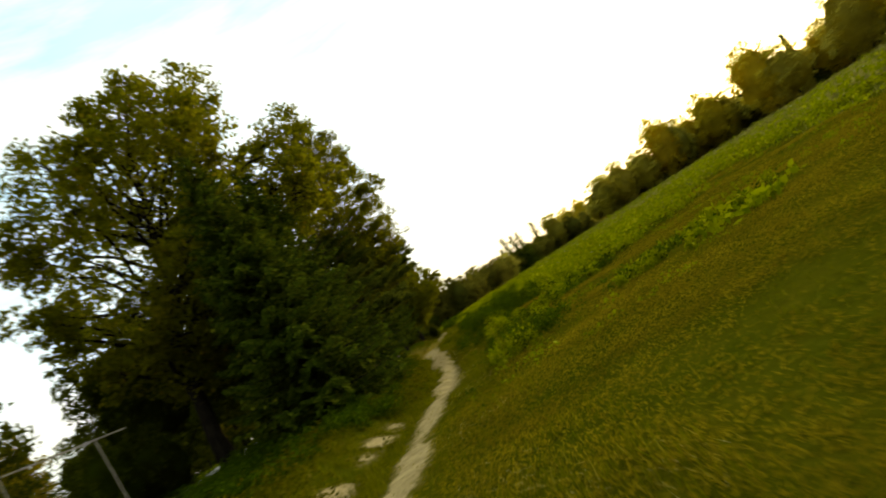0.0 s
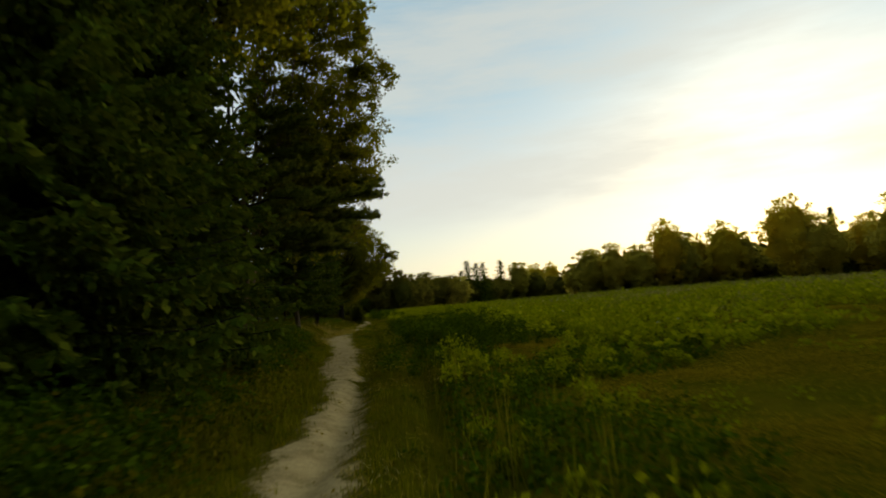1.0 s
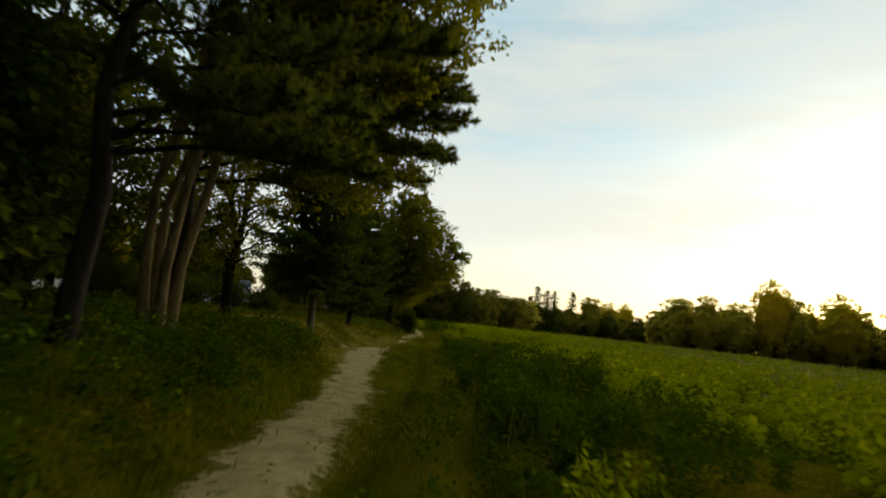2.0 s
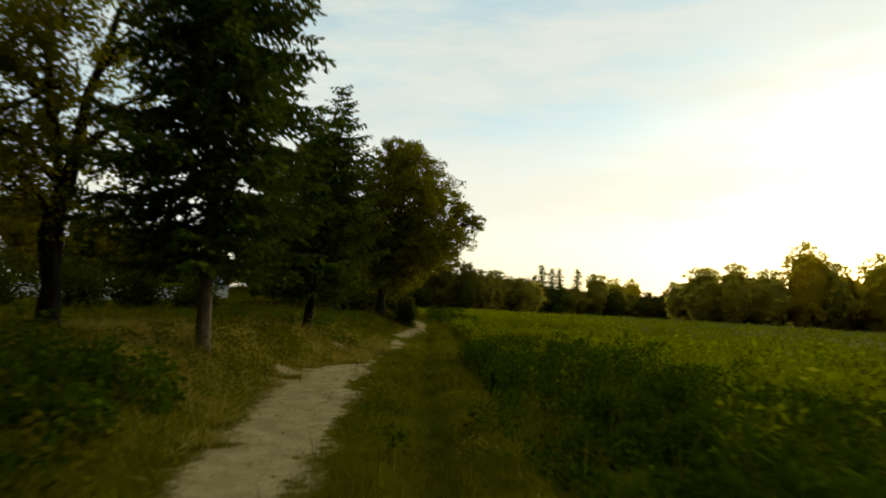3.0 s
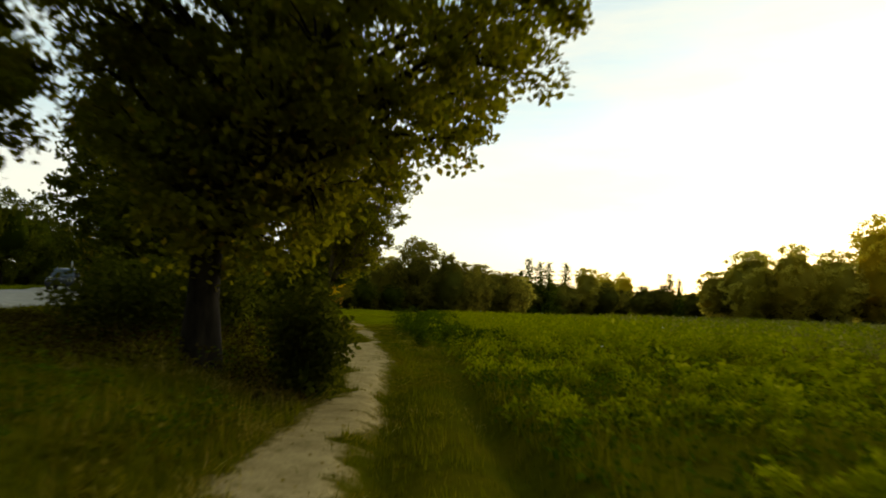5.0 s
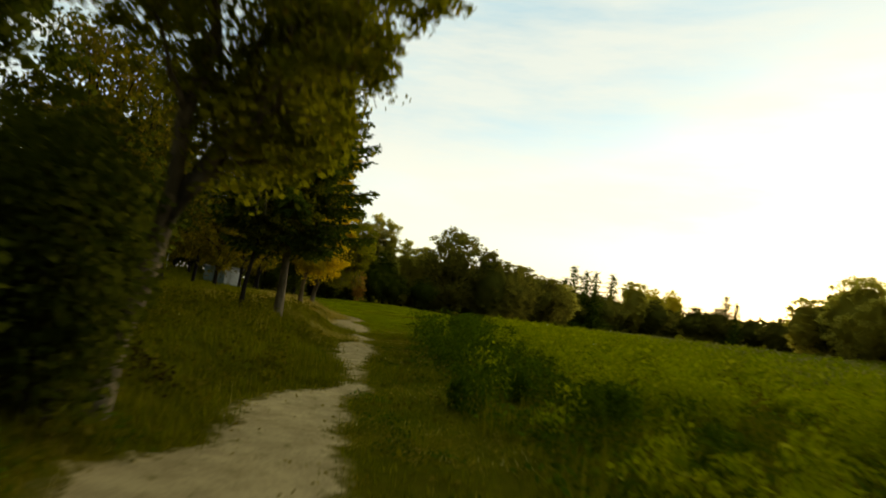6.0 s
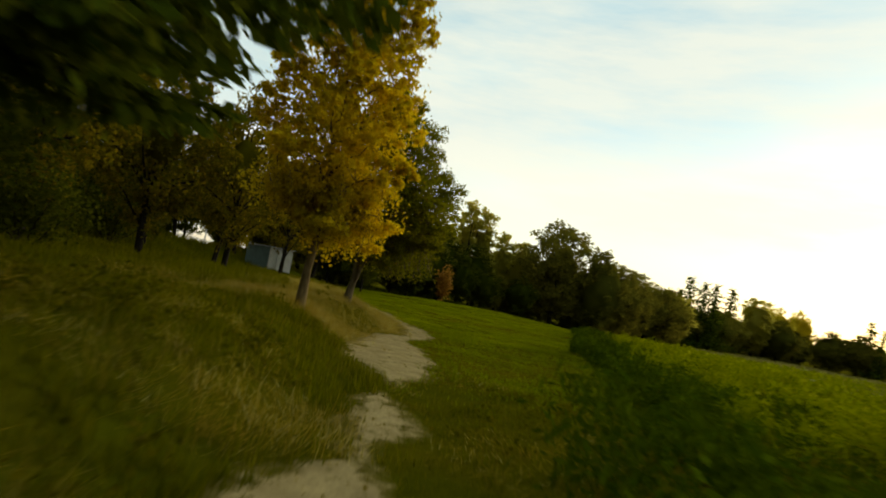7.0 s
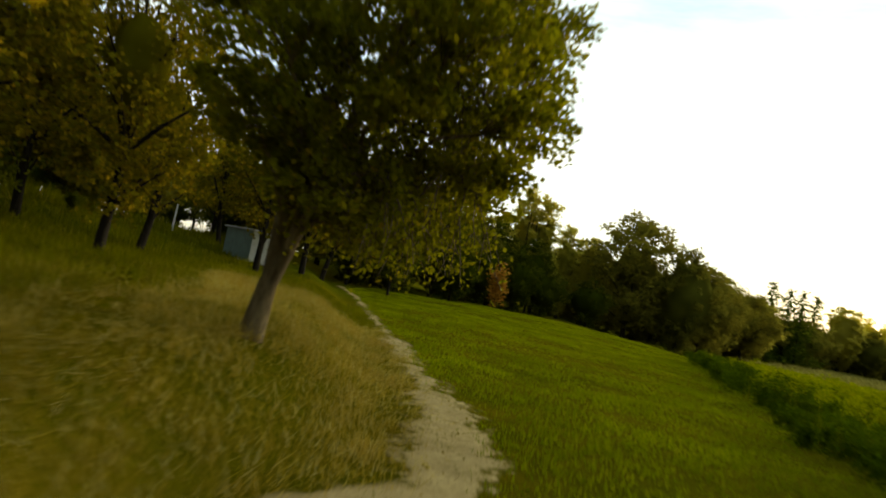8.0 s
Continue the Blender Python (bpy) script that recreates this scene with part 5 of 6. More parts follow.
stuff("dry_grass", [blades(rng, x, y, 10, 0.36, 0.0022, 0.22, 0.8, short=True)], DRY, "long bent straw-coloured grass stalks", "dry grass")
x, y = scatter(rng, (-8, 3, 40, 103), 3500, lambda x, y: (x < trail_x(y) - 0.5) * smooth01(1.6 * noise(x, y, 1.4, 22)))
stuff("dry_grass", [blades(rng, x, y, 6, 0.42, 0.003, 0.1, 0.6, short=True)], DRY, "scattered seeding grass stalks on the bank", "dry grass")
# leafy weeds on the bank
x, y = scatter(rng, (-7.5, 4, 0, 118), 8500, lambda x, y: (x < trail_x(y) - 0.8) * (bare(x, y) < -0.2) * (noise(x, y, 1.5, 5) > -0.1 - 0.3 * (y < 46)) * np.where(y > 101, 0.04, 0.9))
stuff("weeds", [weeds(rng, x, y, 16, rng.uniform(0.12, 0.5, len(x)) * np.where(y < 46, 1.35, 1.0), 0.1, 0.12)], BANKWEED, "low leafy weeds among the grass", "weeds")
# their dark tone stands in for tree shade on the bank
x, y = scatter(rng, (-8, 4, 12, 104), 4600, lambda x, y: (x < trail_x(y) - 1.0) * (bare(x, y) < -0.3) * ((y < 48) | ((y > 56) & (y < 75)) | ((y > 76) & (y < 84) & (x > -3))) * (noise(x, y, 1.6, 15) > -0.2) * np.where(y < 48, 1, 0.75))
stuff("weeds", [weeds(rng, x, y, 52, rng.uniform(0.12, 0.4, len(x)), 0.06, 0.15)], SHADE_WEED, "dark leafy bank weeds coloured also for the trees' shade", "weeds")
# black shade below the spruces, painted as dark-leaved weeds
x, y = scatter(rng, (-11, -3, 16, 44), 2600, lambda x, y: (x < trail_x(y) - 1.5) * smooth01(0.7 + noise(x, y, 1.3, 33)))
h = rng.uniform(0.35, 0.8, len(x)) * smooth01((trail_x(y) - x - 1.0) / 1.5)
stuff("weeds", [weeds(rng, x, y, 34, h, 0.09, 0.17)], SHADE_WEED, "tall weeds with the spruces' shade put into their colour", "weeds")
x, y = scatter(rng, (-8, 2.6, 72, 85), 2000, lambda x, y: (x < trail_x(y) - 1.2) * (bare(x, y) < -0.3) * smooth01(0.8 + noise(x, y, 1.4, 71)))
stuff("undergrowth", [weeds(rng, x, y, 32, rng.uniform(0.15, 0.5, len(x)), 0.075, 0.17)], UNDERGROWTH_SHADE, "brown undergrowth with the oaks' and shrubs' shade in its colour", "undergrowth")
# broad-leaved weeds; the leaf colour also holds the bank's shade
x, y = scatter(rng, (-9, -1.5, 14, 45), 1900, lambda x, y: (x < trail_x(y) - 1.3) * smooth01(0.55 + 1.3 * noise(x, y, 1.3, 47)))
h = rng.uniform(0.25, 0.6, len(x))
c = np.repeat(np.stack([x, y, land(x, y) + h * 0.5], 1), 56, 0) + ball(rng, len(x) * 56, 1.0) * np.repeat(h * 0.5, 56)[:, None]
stuff("weeds", [leaves(rng, c, 0.1, 0.065, 0.3)], SHADE_WEED, "bushy broad-leaved weeds coloured dark for the bank's shade", "weeds")
x, y = scatter(rng, (-5, 0.9, 56.5, 68), 260, lambda x, y: (x < trail_x(y) - 0.9) * smooth01(0.3 + 1.5 * noise(x, y, 1.2, 95)))
h = rng.uniform(0.2, 0.5, len(x))
c = np.repeat(np.stack([x, y, land(x, y) + h * 0.5], 1), 60, 0) + ball(rng, len(x) * 60, 1.0) * np.repeat(h * 0.55, 60)[:, None]
stuff("weeds", [leaves(rng, c, 0.08, 0.05, 0.3)], SHADE_WEED, "bushy dark green weeds in the bank grass", "weeds")
# verge between trail and crop, with two worn wheel lines
x, y = scatter(rng, (-4, 14, -6, 150), 80000, lambda x, y: (x > trail_x(y)) * CLEAR(x, y) * (x < crop_edge(y) + 0.5) * (y < 104) * (1 - 0.85 * in_rut(x, y)))
vh = 0.15 * (1 + 0.5 * noise(x, y, 1.1, 8)) * (0.5 + 0.5 * smooth01(-bare(x, y) / 0.4))
stuff("grass", [blades(rng, x, y, 6, vh, 0.01, 0.08, short=True)], GRASS, "short green verge grass beside the footpath", "grass")
k = noise(x, y, 1.3, 9) > 0.25
stuff("dry_grass", [thatch(rng, x[k], y[k], 4, 0.13, 0.0025, 0.1)], DRY, "straw lying in the verge grass", "dry grass")
x, y = scatter(rng, (-3, 13, 10, 104), 4200, lambda x, y: (x > trail_x(y) + 0.5) * (bare(x, y) < -0.2) * (x < crop_edge(y) - 0.3) * (noise(x, y, 1.0, 11) > 0.1))
stuff("weeds", [weeds(rng, x, y, 16, rng.uniform(0.08, 0.28, len(x)), 0.075, 0.12)], BANKWEED, "low leafy weeds in the verge", "weeds")
x, y = scatter(rng, (-3, 13, 10, 104), 3000, lambda x, y: (x > trail_x(y) + 0.55) * (bare(x, y) < -0.35) * (x < crop_edge(y) - 0.3) * (noise(x, y, 1.3, 23) > 0.35))
stuff("weeds", [weeds(rng, x, y, 60, rng.uniform(0.08, 0.24, len(x)), 0.05, 0.14)], SHADE_WEED, "dark low weed clumps in the verge", "weeds")
x, y = scatter(rng, (-2.5, 6, 14, 46), 520, lambda x, y: (x > trail_x(y) + 1.0) * (x < trail_x(y) + 4.2) * smooth01(0.4 + 1.4 * noise(x, y, 1.2, 41)))
h = rng.uniform(0.28, 0.55, len(x))
c = np.repeat(np.stack([x, y, land(x, y) + h * 0.55], 1), 60, 0) + ball(rng, len(x) * 60, 1.0) * np.repeat(h * 0.52, 60)[:, None]
stuff("weeds", [leaves(rng, c, 0.085, 0.045, 0.3)], SHADE_WEED, "bushy dark weed plants standing in the verge", "weeds")
x, y = scatter(rng, (-3, 13, 10, 104), 5000, lambda x, y: (x > trail_x(y) + 0.3) * (x < crop_edge(y) - 0.25) * smooth01(1.5 * noise(x, y, 1.7, 24)))
stuff("grass", [blades(rng, x, y, 9, 0.3, 0.006, 0.1, 0.5, short=True)], GRASS, "taller grass tufts in the verge", "grass")
x, y = scatter(rng, (-6, 16, 100, 160), 58000, lambda x, y: (x > trail_x(y)) * CLEAR(x, y) * (x < crop_edge(y) + 0.6) * smooth01((y - 100) / 5))
stuff("lawn_grass", [blades(rng, x, y, 6, 0.1 * (1 + 0.5 * noise(x, y, 1.4, 8)), 0.014, 0.1, short=True)], LAWN, "smooth short bright green mown grass", "grass")
x, y = scatter(rng, (-4, 18, -6, 36), 11000, lambda x, y: mown(x, y) * smooth01(0.5 - noise(x, y, 1.6, 13)))
stuff("mown_grass", [blades(rng, x, y, 6, 0.1, 0.012, 0.09, short=True)], GRASS, "short mown olive grass at the field's edge", "grass")
x, y = scatter(rng, (-4, 18, -6, 36), 36000, lambda x, y: mown(x, y) * smooth01(0.85 + noise(x, y, 1.6, 13)))
stuff("dry_grass", [thatch(rng, x, y, 16, 0.07, 0.007, 0.2, 2.0)], BROWN, "brown mown straw among short grass", "dry grass")
x, y = scatter(rng, (-4, 18, -6, 36), 800, lambda x, y: mown(x, y) * (noise(x, y, 2.0, 2) > 0.05))
stuff("weeds", [weeds(rng, x, y, 26, rng.uniform(0.1, 0.3, len(x)), 0.08, 0.13)], CROP, "scattered low weeds in mown grass", "weeds")


def crop_height(x, y):
    h = np.interp(y, [0, 23, 30, 54, 60, 74, 80, 88, 104, 110, 140], [0.28, 0.32, 0.8, 0.95, 0.6, 0.45, 0.7, 0.95, 0.95, 0.7, 0.6])
    return h * (0.8 + 0.3 * noise(x, y, 2.2, 1) + 0.3 * noise(x, y, 0.9, 4))


def in_crop(x, y):
    return (x > crop_edge(y) + 0.3 * noise(x, y, 1.8)) & ~mown(x, y)


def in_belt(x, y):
    """Where tall weeds replace the crop, coloured dark for its shaded front, along two stretches of the field's edge.
    """
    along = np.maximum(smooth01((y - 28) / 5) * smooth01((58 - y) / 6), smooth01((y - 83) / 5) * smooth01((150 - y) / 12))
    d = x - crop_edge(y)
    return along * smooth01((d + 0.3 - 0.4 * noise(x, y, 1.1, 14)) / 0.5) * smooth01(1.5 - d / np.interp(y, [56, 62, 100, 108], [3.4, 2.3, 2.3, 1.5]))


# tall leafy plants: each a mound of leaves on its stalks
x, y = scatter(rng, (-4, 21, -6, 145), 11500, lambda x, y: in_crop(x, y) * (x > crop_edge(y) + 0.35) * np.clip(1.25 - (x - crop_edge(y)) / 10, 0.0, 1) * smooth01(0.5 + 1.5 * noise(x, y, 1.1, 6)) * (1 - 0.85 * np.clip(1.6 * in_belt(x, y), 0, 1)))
h = np.clip(crop_height(x, y), 0.18, None) * rng.uniform(0.55, 1.35, len(x)) * (1 + 0.3 * noise(x, y, 1.1, 6))
per = 96
rr = np.repeat(np.clip(0.5 * h, 0.16, 0.38) * rng.uniform(0.75, 1.3, len(x)), per)[:, None]
c = np.repeat(np.stack([x, y, land(x, y) + h * 0.5], 1), per, 0) + ball(rng, len(x) * per, 1.0) * rr * [1.0, 1.0, 1.1]
c[:, 2] = np.maximum(c[:, 2], land(c[:, 0], c[:, 1]) + 0.02)
wide = rng.uniform(0, 1, len(c)) < 0.5
stuff("crop", [leaves(rng, c[wide], 0.095, 0.06, 0.1), upright(rng, c[~wide], 0.16, 0.032)], CROP, "dense leafy green field crop and weeds", "crop")
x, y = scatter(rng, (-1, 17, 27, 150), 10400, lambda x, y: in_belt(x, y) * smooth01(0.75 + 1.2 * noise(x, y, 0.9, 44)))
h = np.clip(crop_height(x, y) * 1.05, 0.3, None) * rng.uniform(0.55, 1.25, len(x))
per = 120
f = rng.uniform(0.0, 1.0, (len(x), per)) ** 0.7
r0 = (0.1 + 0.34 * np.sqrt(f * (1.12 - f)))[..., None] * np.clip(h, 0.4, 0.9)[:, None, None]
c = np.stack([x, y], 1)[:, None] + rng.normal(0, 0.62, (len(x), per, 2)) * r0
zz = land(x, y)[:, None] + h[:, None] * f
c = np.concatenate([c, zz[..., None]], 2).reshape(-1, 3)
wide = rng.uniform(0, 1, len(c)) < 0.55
stuff("weeds", [leaves(rng, c[wide], 0.1, 0.05, 0.3), upright(rng, c[~wide], 0.18, 0.035)], SHADE_WEED, "tall field-edge weeds with shade put into their leaf colour", "weeds")
x, y = scatter(rng, (3, 60, -10, 200), 14000, lambda x, y: in_crop(x, y) * (x > crop_edge(y) + 5) * np.clip(1.3 - (x - crop_edge(y)) / 50, 0.3, 1))
stuff("crop", [weeds(rng, x, y, 14, np.clip(crop_height(x, y), 0.2, None), 0.25, 0.24)], CROP, "leafy green crop across the field", "crop")
x, y = scatter(rng, (20, 130, 0, 330), 17000, lambda x, y: (x - crop_edge(np.clip(y, -20, 165)) > 22) * (x < 118) * (y < 150 + 1.6 * x) * 0.9)
stuff("crop", [weeds(rng, x, y, 8, rng.uniform(0.25, 0.6, len(x)), 0.4, 0.7)], PALESEED, "pale seeding growth on the far field", "crop")
x, y = scatter(rng, (-2, 22, 0, 135), 9000, lambda x, y: in_crop(x, y) * smooth01(0.3 + noise(x, y, 2.5, 7)))
stuff("grass", [blades(rng, x, y, 5, 0.75, 0.009, 0.1, 0.3, short=True)], GRASS, "grass stalks growing through the crop", "grass")
# low filler leaves that paint the shaded hollows of the crop
x, y = scatter(rng, (-4, 20, 14, 140), 15500, lambda x, y: in_crop(x, y) * (x > crop_edge(y) + 0.4) * np.clip(1.2 - (x - crop_edge(y)) / 9, 0.0, 1))
stuff("weeds", [weeds(rng, x, y, 20, rng.uniform(0.12, 0.34, len(x)), 0.11, 0.17)], SHADE_WEED, "low leafy growth coloured dark for hollows between the crop plants", "weeds")
x, y = scatter(rng, (3, 17, 54, 90), 5200, lambda x, y: (x > crop_edge(y) + 0.25) * np.clip(1.2 - (x - crop_edge(y)) / 12, 0, 1) * smooth01(0.7 + 1.4 * noise(x, y, 0.9, 91)) * (1 - 0.7 * in_belt(x, y)))
stuff("grass", [blades(rng, x, y, 16, 0.34, 0.009, 0.13, 0.7, short=True)], GRASS, "matted olive grass tufts among the crop", "grass")
# pale seeding stalks that stand over the crop
x, y = scatter(rng, (2, 75, -5, 175), 60000, lambda x, y: in_crop(x, y) * smooth01((x - crop_edge(np.clip(y, -20, 165)) - 9) / 12) * smooth01(0.6 + noise(x, y, 5.0, 51)))
q = blades(rng, x, y, 4, np.clip(crop_height(x, y), 0.3, None) * 1.15, 0.012, 0.16, 0.4, short=True)
stuff("seeding_grass", [q], PALESEED, "pale green seeding stalks above the crop", "grass")
# pale flower heads above the crop
x, y = scatter(rng, (2, 40, 0, 130), 150, lambda x, y: in_crop(x, y) * (x > crop_edge(y) + 2.5) * 0.8)
hz = crop_height(x, y) + rng.uniform(0.05, 0.25, len(x))
c = np.stack([x, y, land(x, y) + hz], 1)
c = np.repeat(c, 9, 0) + rng.normal(0, 1, (len(c) * 9, 3)) * [0.022, 0.022, 0.01]
stuff("wild_flowers", [leaves(rng, c, 0.03, 0.024, -0.2)], PALE, "pale white wild flower heads above the crop", "flowers")
# tufts, dead leaves and grit on the trail itself
x, y = scatter(rng, (-6, 6, 5, 135), 130000, lambda x, y: (bare(x, y) > -0.2) * smooth01(1 - bare(x, y) / (0.16 + 0.7 * (y > 109))) * smooth01(0.5 + noise(x, y, 0.5, 12)))
stuff("grass", [blades(rng, x, y, 5, 0.09, 0.004, 0.05, 0.7, short=True)], GRASS, "sparse worn grass tufts on the footpath", "grass")
x, y = scatter(rng, (-7, 6, 5, 128), 150000, lambda x, y: (bare(x, y) > -0.5) * smooth01(1.1 - np.abs(bare(x, y) + 0.1) / 0.34) * smooth01(0.75 + noise(x, y, 0.4, 81)))
stuff("dry_grass", [blades(rng, x, y, 4, 0.075, 0.0045, 0.05, 0.9, short=True)], BROWN, "short brown trampled grass along the footpath", "dry grass")
x, y = scatter(rng, (-7, 7, 5, 130), 60000, lambda x, y: np.clip(0.35 + bare(x, y), 0, 0.5) * np.clip(0.8 - bare(x, y), 0.1, 1))
c = np.stack([x, y, land(x, y) + 0.03], 1)
stuff("leaf_litter", [leaves(rng, c, 0.045, 0.03, 0.0, 2.5)], BROWN, "dead brown leaves and straw on the footpath", "leaf litter")

# ---- built things ----
PAINT = plain_material("dark_car_paint", (0.03, 0.035, 0.045), 0.25, 0.3, 0.1, 2)
GLASS = plain_material("dark_car_glass", (0.05, 0.08, 0.09), 0.08, 0.0, 0.05, 2)
RUBBER = plain_material("tyre_rubber", (0.02, 0.02, 0.02), 0.85)
CHROME = plain_material("silver_metal", (0.6, 0.6, 0.6), 0.3, 0.9)
LAMPGLASS = plain_material("headlight_glass", (0.65, 0.66, 0.62), 0.15)
PLATE = plain_material("plate_white", (0.75, 0.75, 0.72), 0.5)
# shed sheets: shade of the trees is darkened into both colours
PALEWALL = plain_material("weathered_white_sheet_shaded", (0.42, 0.42, 0.38), 0.7, 0, 0.18, 2.5)
BLUEWALL = plain_material("faded_blue_green_sheet_shaded", (0.12, 0.17, 0.15), 0.6, 0, 0.2, 1.8)
ROOFING = plain_material("grey_roof_sheet", (0.3, 0.3, 0.28), 0.7, 0.2, 0.2, 2)
GALV = plain_material("galvanised_pole", (0.5, 0.49, 0.45), 0.55, 0.4, 0.15, 4)
RAIL = plain_material("weathered_timber_rail", (0.3, 0.25, 0.17), 0.85, 0, 0.25, 8)


def box(size, at=(0, 0, 0), bevel=0.0, taper=None):
    bm = bmesh.new()
    bmesh.ops.create_cube(bm, size=1, matrix=Matrix.Translation(at) @ Matrix.Diagonal((*size, 1)))
    if taper:
        for v in bm.verts:
            if v.co.z > at[2]:
                v.co.x = at[0] + (v.co.x - at[0]) * taper[0]
                v.co.y = at[1] + (v.co.y - at[1]) * taper[1]
    if bevel:
        bmesh.ops.bevel(bm, geom=bm.edges[:], offset=bevel, segments=2, affect="EDGES")
    return bm


def disc(radius, depth, at, axis="X", segments=20, bevel=0.0):
    bm = bmesh.new()
    turn = Matrix.Rotation(radians(90), 4, "Y") if axis == "X" else Matrix.Identity(4)
    bmesh.ops.create_cone(bm, segments=segments, radius1=radius, radius2=radius, depth=depth, cap_ends=True, matrix=Matrix.Translation(at) @ turn)
    if bevel:
        bmesh.ops.bevel(bm, geom=[e for e in bm.edges if e.calc_face_angle(0) > 1], offset=bevel, segments=2, affect="EDGES")
    return bm


def lofted(profile, half, tuck):
    """A body from a side outline (y, z), pulled in towards the top."""
    bm = bmesh.new()
    sides = []
    for s in (-1, 1):
        sides.append([bm.verts.new((s * (half - tuck * max(0, z - 0.9)), y, z)) for y, z in profile])
    n = len(profile)
    for i in range(n):
        j = (i + 1) % n
        bm.faces.new((sides[0][i], sides[0][j], sides[1][j], sides[1][i]))
    bm.faces.new(sides[0][::-1])
    bm.faces.new(sides[1])
    bmesh.ops.recalc_face_normals(bm, faces=bm.faces[:])
    bmesh.ops.bevel(bm, geom=[e for e in bm.edges if e.calc_face_angle(0) > 0.35], offset=0.05, segments=2, affect="EDGES")
    return bm


def build_car(x, y, turn):
    """A dark estate car that faces -y in its own frame."""
    z = float(land(x, y)) + 0.09
    car = empty("car", (x, y, z), "dark blue-grey car with lit sky in its windscreen on the road", "car")
    car.rotation_euler = (0, 0, turn)
    body = part("body", lofted([(-2.25, 0.3), (-2.3, 0.62), (-2.15, 0.86), (-1.1, 1.0), (2.2, 1.02), (2.3, 0.7), (2.25, 0.3)], 0.92, 0.25), PAINT, car)
    part("cabin", lofted([(-1.05, 0.98), (-0.35, 1.62), (0.2, 1.7), (1.5, 1.68), (2.1, 1.0)], 0.86, 0.22), PAINT, car)
    bm = bmesh.new()
    v = [bm.verts.new(p) for p in ((-0.72, -1.03, 1.03), (0.72, -1.03, 1.03), (0.64, -0.38, 1.62), (-0.64, -0.38, 1.62))]
    bm.faces.new(v)
    bmesh.ops.solidify(bm, geom=bm.faces[:], thickness=0.03)
    bmesh.ops.translate(bm, verts=bm.verts[:], vec=(0, -0.035, 0.02))
    part("windscreen", bm, GLASS, car, "dark windscreen")
    for s in (-1, 1):
        bm = bmesh.new()
        v = [bm.verts.new((s * px, py, pz)) for px, py, pz in ((0.85, -0.8, 1.06), (0.85, 1.7, 1.06), (0.725, 1.4, 1.58), (0.725, -0.3, 1.58))]
        bm.faces.new(v)
        bmesh.ops.solidify(bm, geom=bm.faces[:], thickness=0.02)
        bmesh.ops.translate(bm, verts=bm.verts[:], vec=(s * 0.012, 0, 0))
        part("side_window", bm, GLASS, car)
        part("headlight", box((0.36, 0.08, 0.16), (s * 0.66, -2.25, 0.72), 0.03), LAMPGLASS, car, "pale headlight")
        part("wing_mirror", box((0.18, 0.1, 0.13), (s * 0.98, -0.75, 1.08), 0.03), PAINT, car)
        for wy in (-1.42, 1.38):
            wheel = part("wheel", disc(0.33, 0.22, (s * 0.82, wy, 0.33), bevel=0.04), RUBBER, car)
            part("rim", disc(0.2, 0.03, (s * 0.935, wy, 0.33), segments=12), CHROME, wheel, "silver rim")
    part("grille", box((0.8, 0.05, 0.14), (0, -2.29, 0.66), 0.015), RUBBER, car)
    part("bumper", box((1.7, 0.16, 0.2), (0, -2.27, 0.42), 0.05), PAINT, car)
    part("number_plate", box((0.5, 0.02, 0.12), (0, -2.37, 0.47), 0.005), PLATE, car, "blank white plate")
    return car


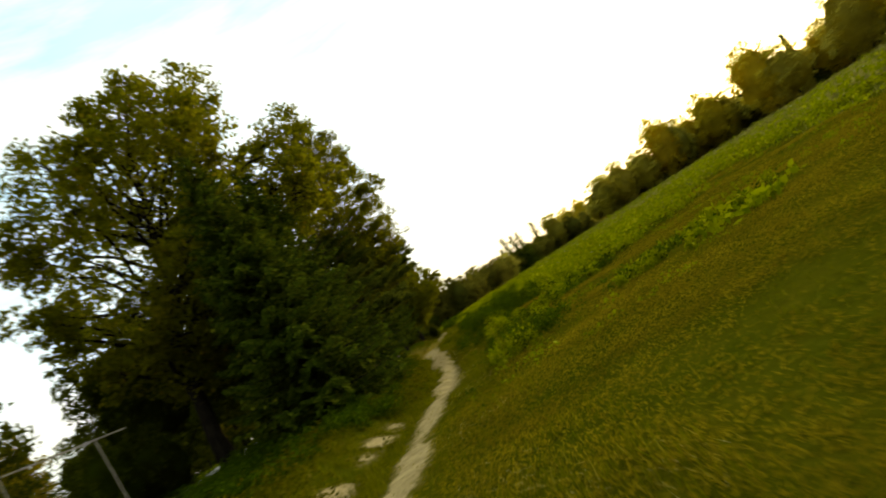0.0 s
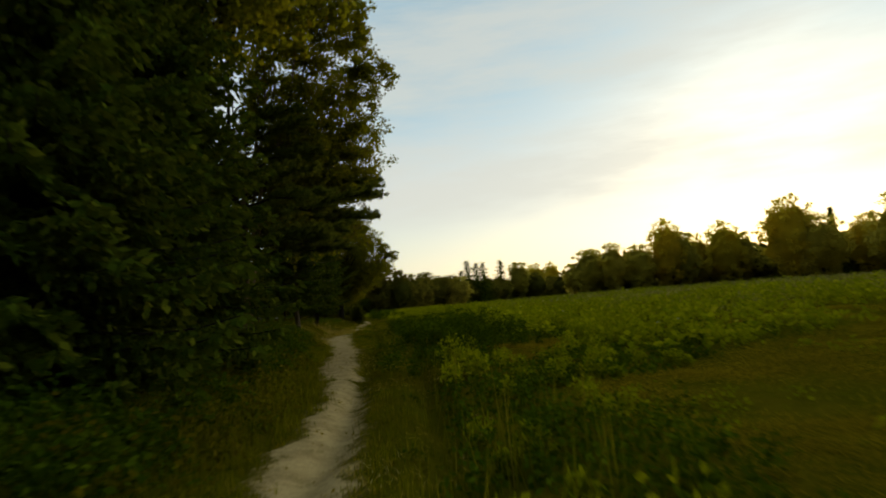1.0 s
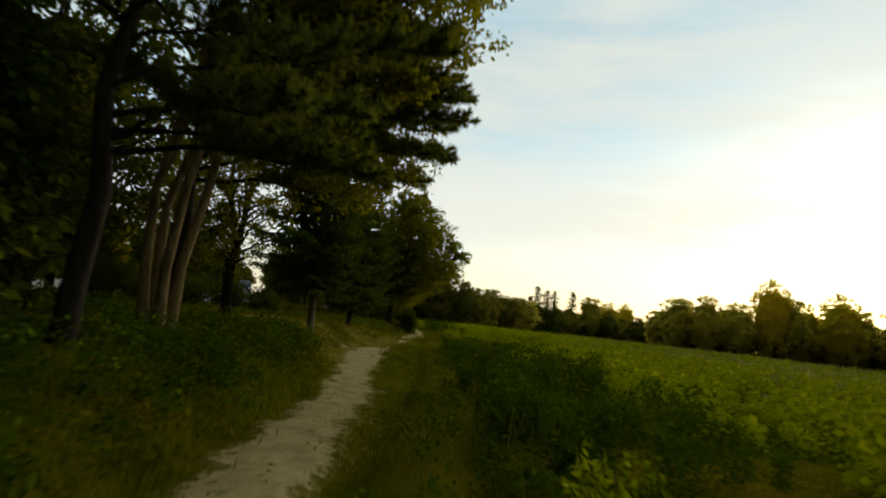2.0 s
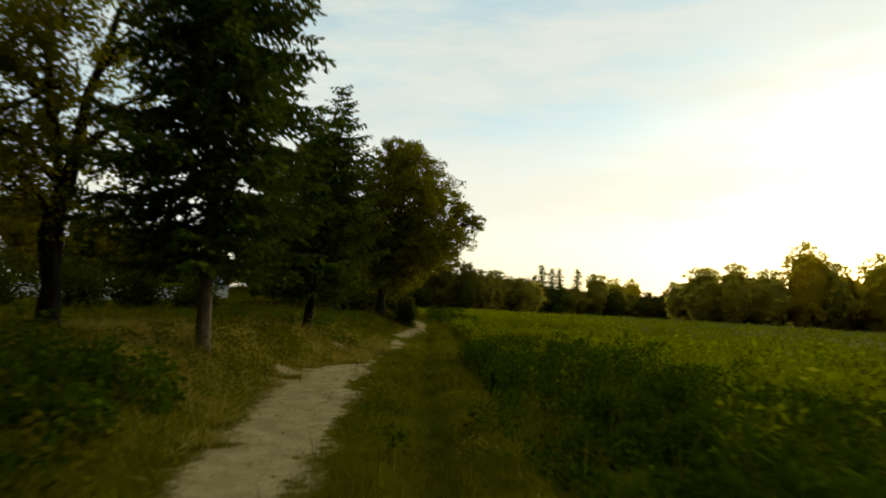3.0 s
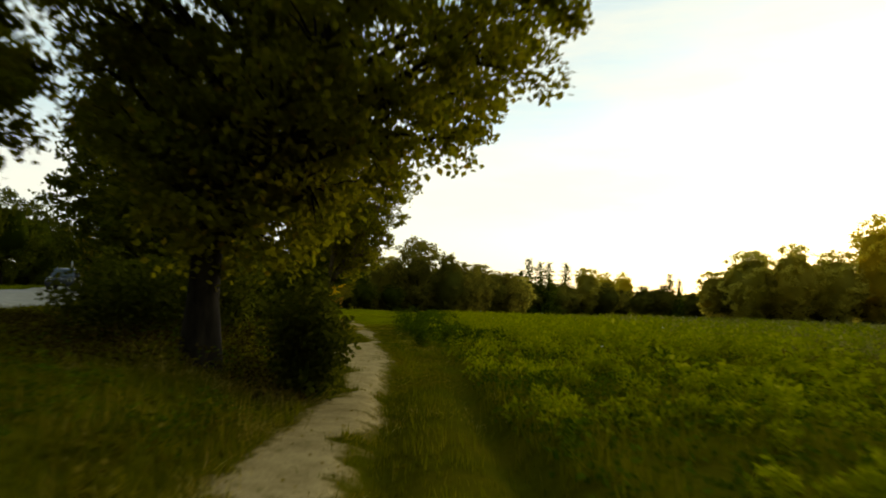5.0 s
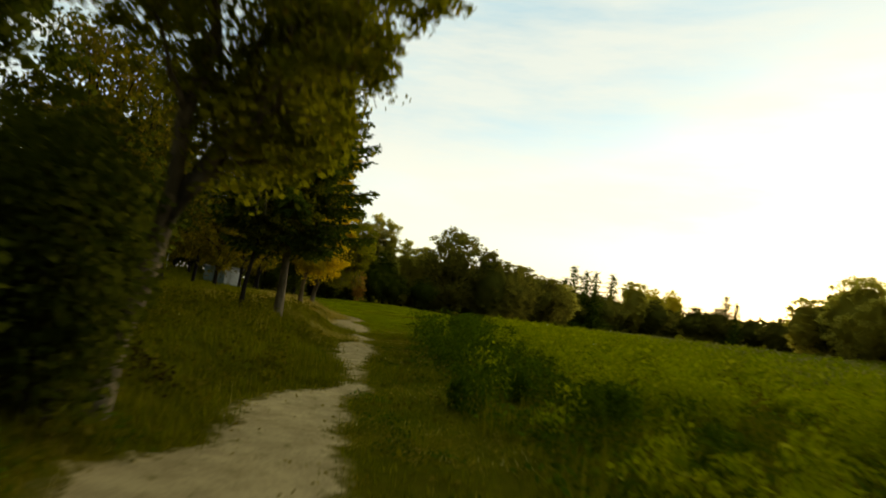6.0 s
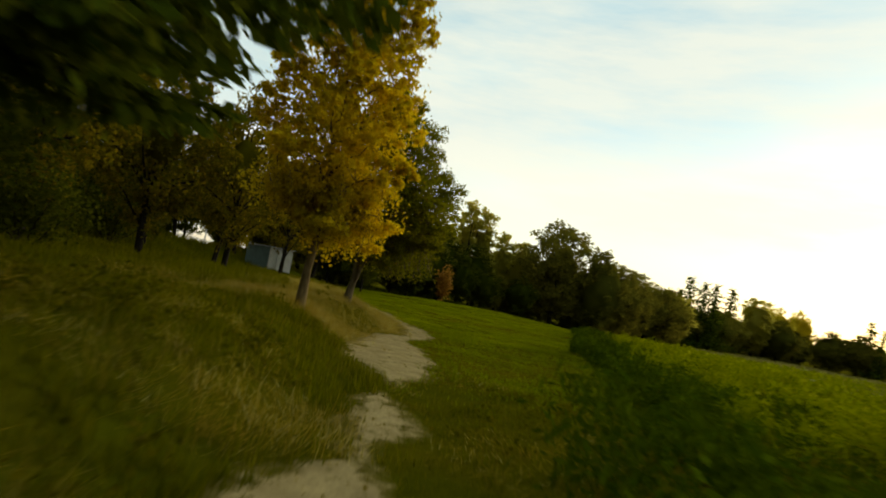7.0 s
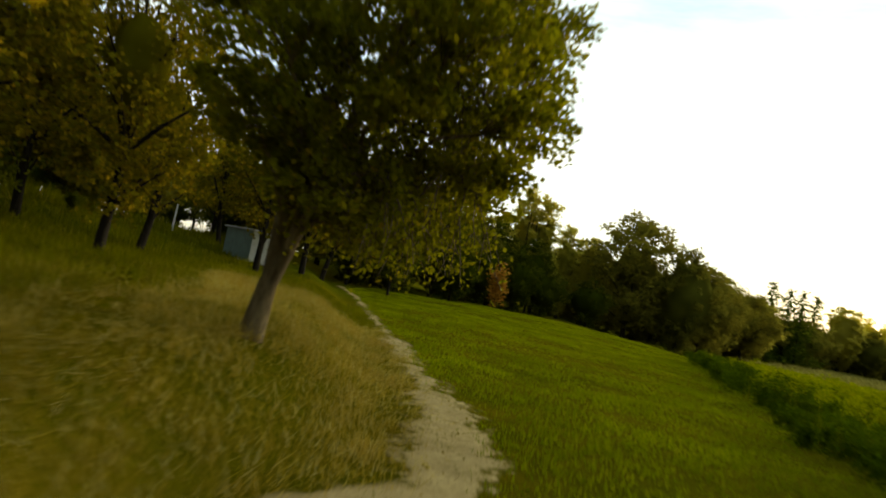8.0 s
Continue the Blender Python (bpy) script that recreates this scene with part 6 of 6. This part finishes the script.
def build_shed(x, y, turn):
    """A low sheet-metal store: white end, blue-green long side."""
    z = float(land(x, y)) - 0.05
    shed = empty("metal_shed", (x, y, z), "small metal store with white end and blue-green side", "shed")
    shed.rotation_euler = (0, 0, turn)
    shed.scale = (0.85, 0.85, 0.72)
    part("plinth", box((2.2, 3.6, 0.12), (0, 0, 0.06), 0.01), ROOFING, shed)
    for k in range(12):
        part("wall_sheet", box((0.03, 0.292, 1.95), (-1.05, -1.62 + k * 0.295, 1.09), 0.006), BLUEWALL, shed)
        part("wall_sheet", box((0.03, 0.292, 1.95), (1.05, -1.62 + k * 0.295, 1.09), 0.006), BLUEWALL, shed)
    for k in range(7):
        part("end_sheet", box((0.295, 0.03, 1.95), (-0.9 + k * 0.3, -1.78, 1.09), 0.006), PALEWALL, shed, "white sheet")
        part("end_sheet", box((0.295, 0.03, 1.95), (-0.9 + k * 0.3, 1.78, 1.09), 0.006), PALEWALL, shed, "white sheet")
    part("roof", box((2.4, 3.9, 0.09), (0, 0, 2.12), 0.02), ROOFING, shed)
    for k in range(5):
        part("roof_rib", box((2.4, 0.05, 0.05), (0, -1.6 + k * 0.8, 2.18), 0.01), ROOFING, shed)
    part("door", box((0.85, 0.04, 1.75), (0.1, -1.82, 1.0), 0.01), PALEWALL, shed)
    part("handle", box((0.03, 0.05, 0.16), (0.42, -1.86, 1.0), 0.008), CHROME, shed)
    return shed


def build_pole(x, y, height, r, label, name="utility_pole"):
    z = float(land(x, y)) - 0.2
    ob = empty(name, (x, y, z), label, "pole")
    s = Shape()
    s.tube([(0, 0, 0), (0, 0, height * 0.5), (0.02, 0, height)], [r, r * 0.85, r * 0.7], 10)
    part("shaft", s, GALV, ob)
    part("cap", disc(r * 0.85, 0.05, (0.02, 0, height + 0.02), "Z", 10), GALV, ob)
    return ob


def build_barrier(foot, second):
    """A high pipe rail on slim posts; foot and second are two post tops."""
    (x, y, z), (x2, y2, z2) = foot, second
    g0 = float(land(x, y))
    ob = empty("pipe_rail", (x, y, g0), "pale weathered pipe rail on slim tall posts below the trees", "railing")
    rng = np.random.default_rng(3)
    a, b = np.array([0, 0, z - g0]), np.array([x2 - x, y2 - y, z2 - g0])
    for k in (-1, 0):
        top = a + (b - a) * k
        foot_z = float(land(x + top[0], y + top[1])) - g0 - 0.4
        s = Shape()
        s.tube([(top[0], top[1], foot_z), (top[0], top[1], (foot_z + top[2]) / 2), tuple(top)], [0.034, 0.032, 0.03], 8)
        part("post", s, RAIL, ob)
    for k in (-1, 0):
        s = Shape()
        s.tube(curve(a + (b - a) * k, a + (b - a) * (k + 1 if k else 0.35), -0.004, rng, 6, 0.003), np.full(6, 0.028), 8)
        part("rail", s, RAIL, ob, "pale pipe")
    return ob


build_car(-18.0, 116.5, radians(12))
build_shed(-8.8, 136.2, radians(48))
build_pole(-25.3, 137.0, 9.6, 0.09, "slim pale metal pole beyond the road")
build_pole(-14.2, 138.0, 1.6, 0.05, "short pale metal post beside the shed", "post")
build_barrier((-12.85, 22.4, 4.45), (-10.5, 23.6, 4.05))
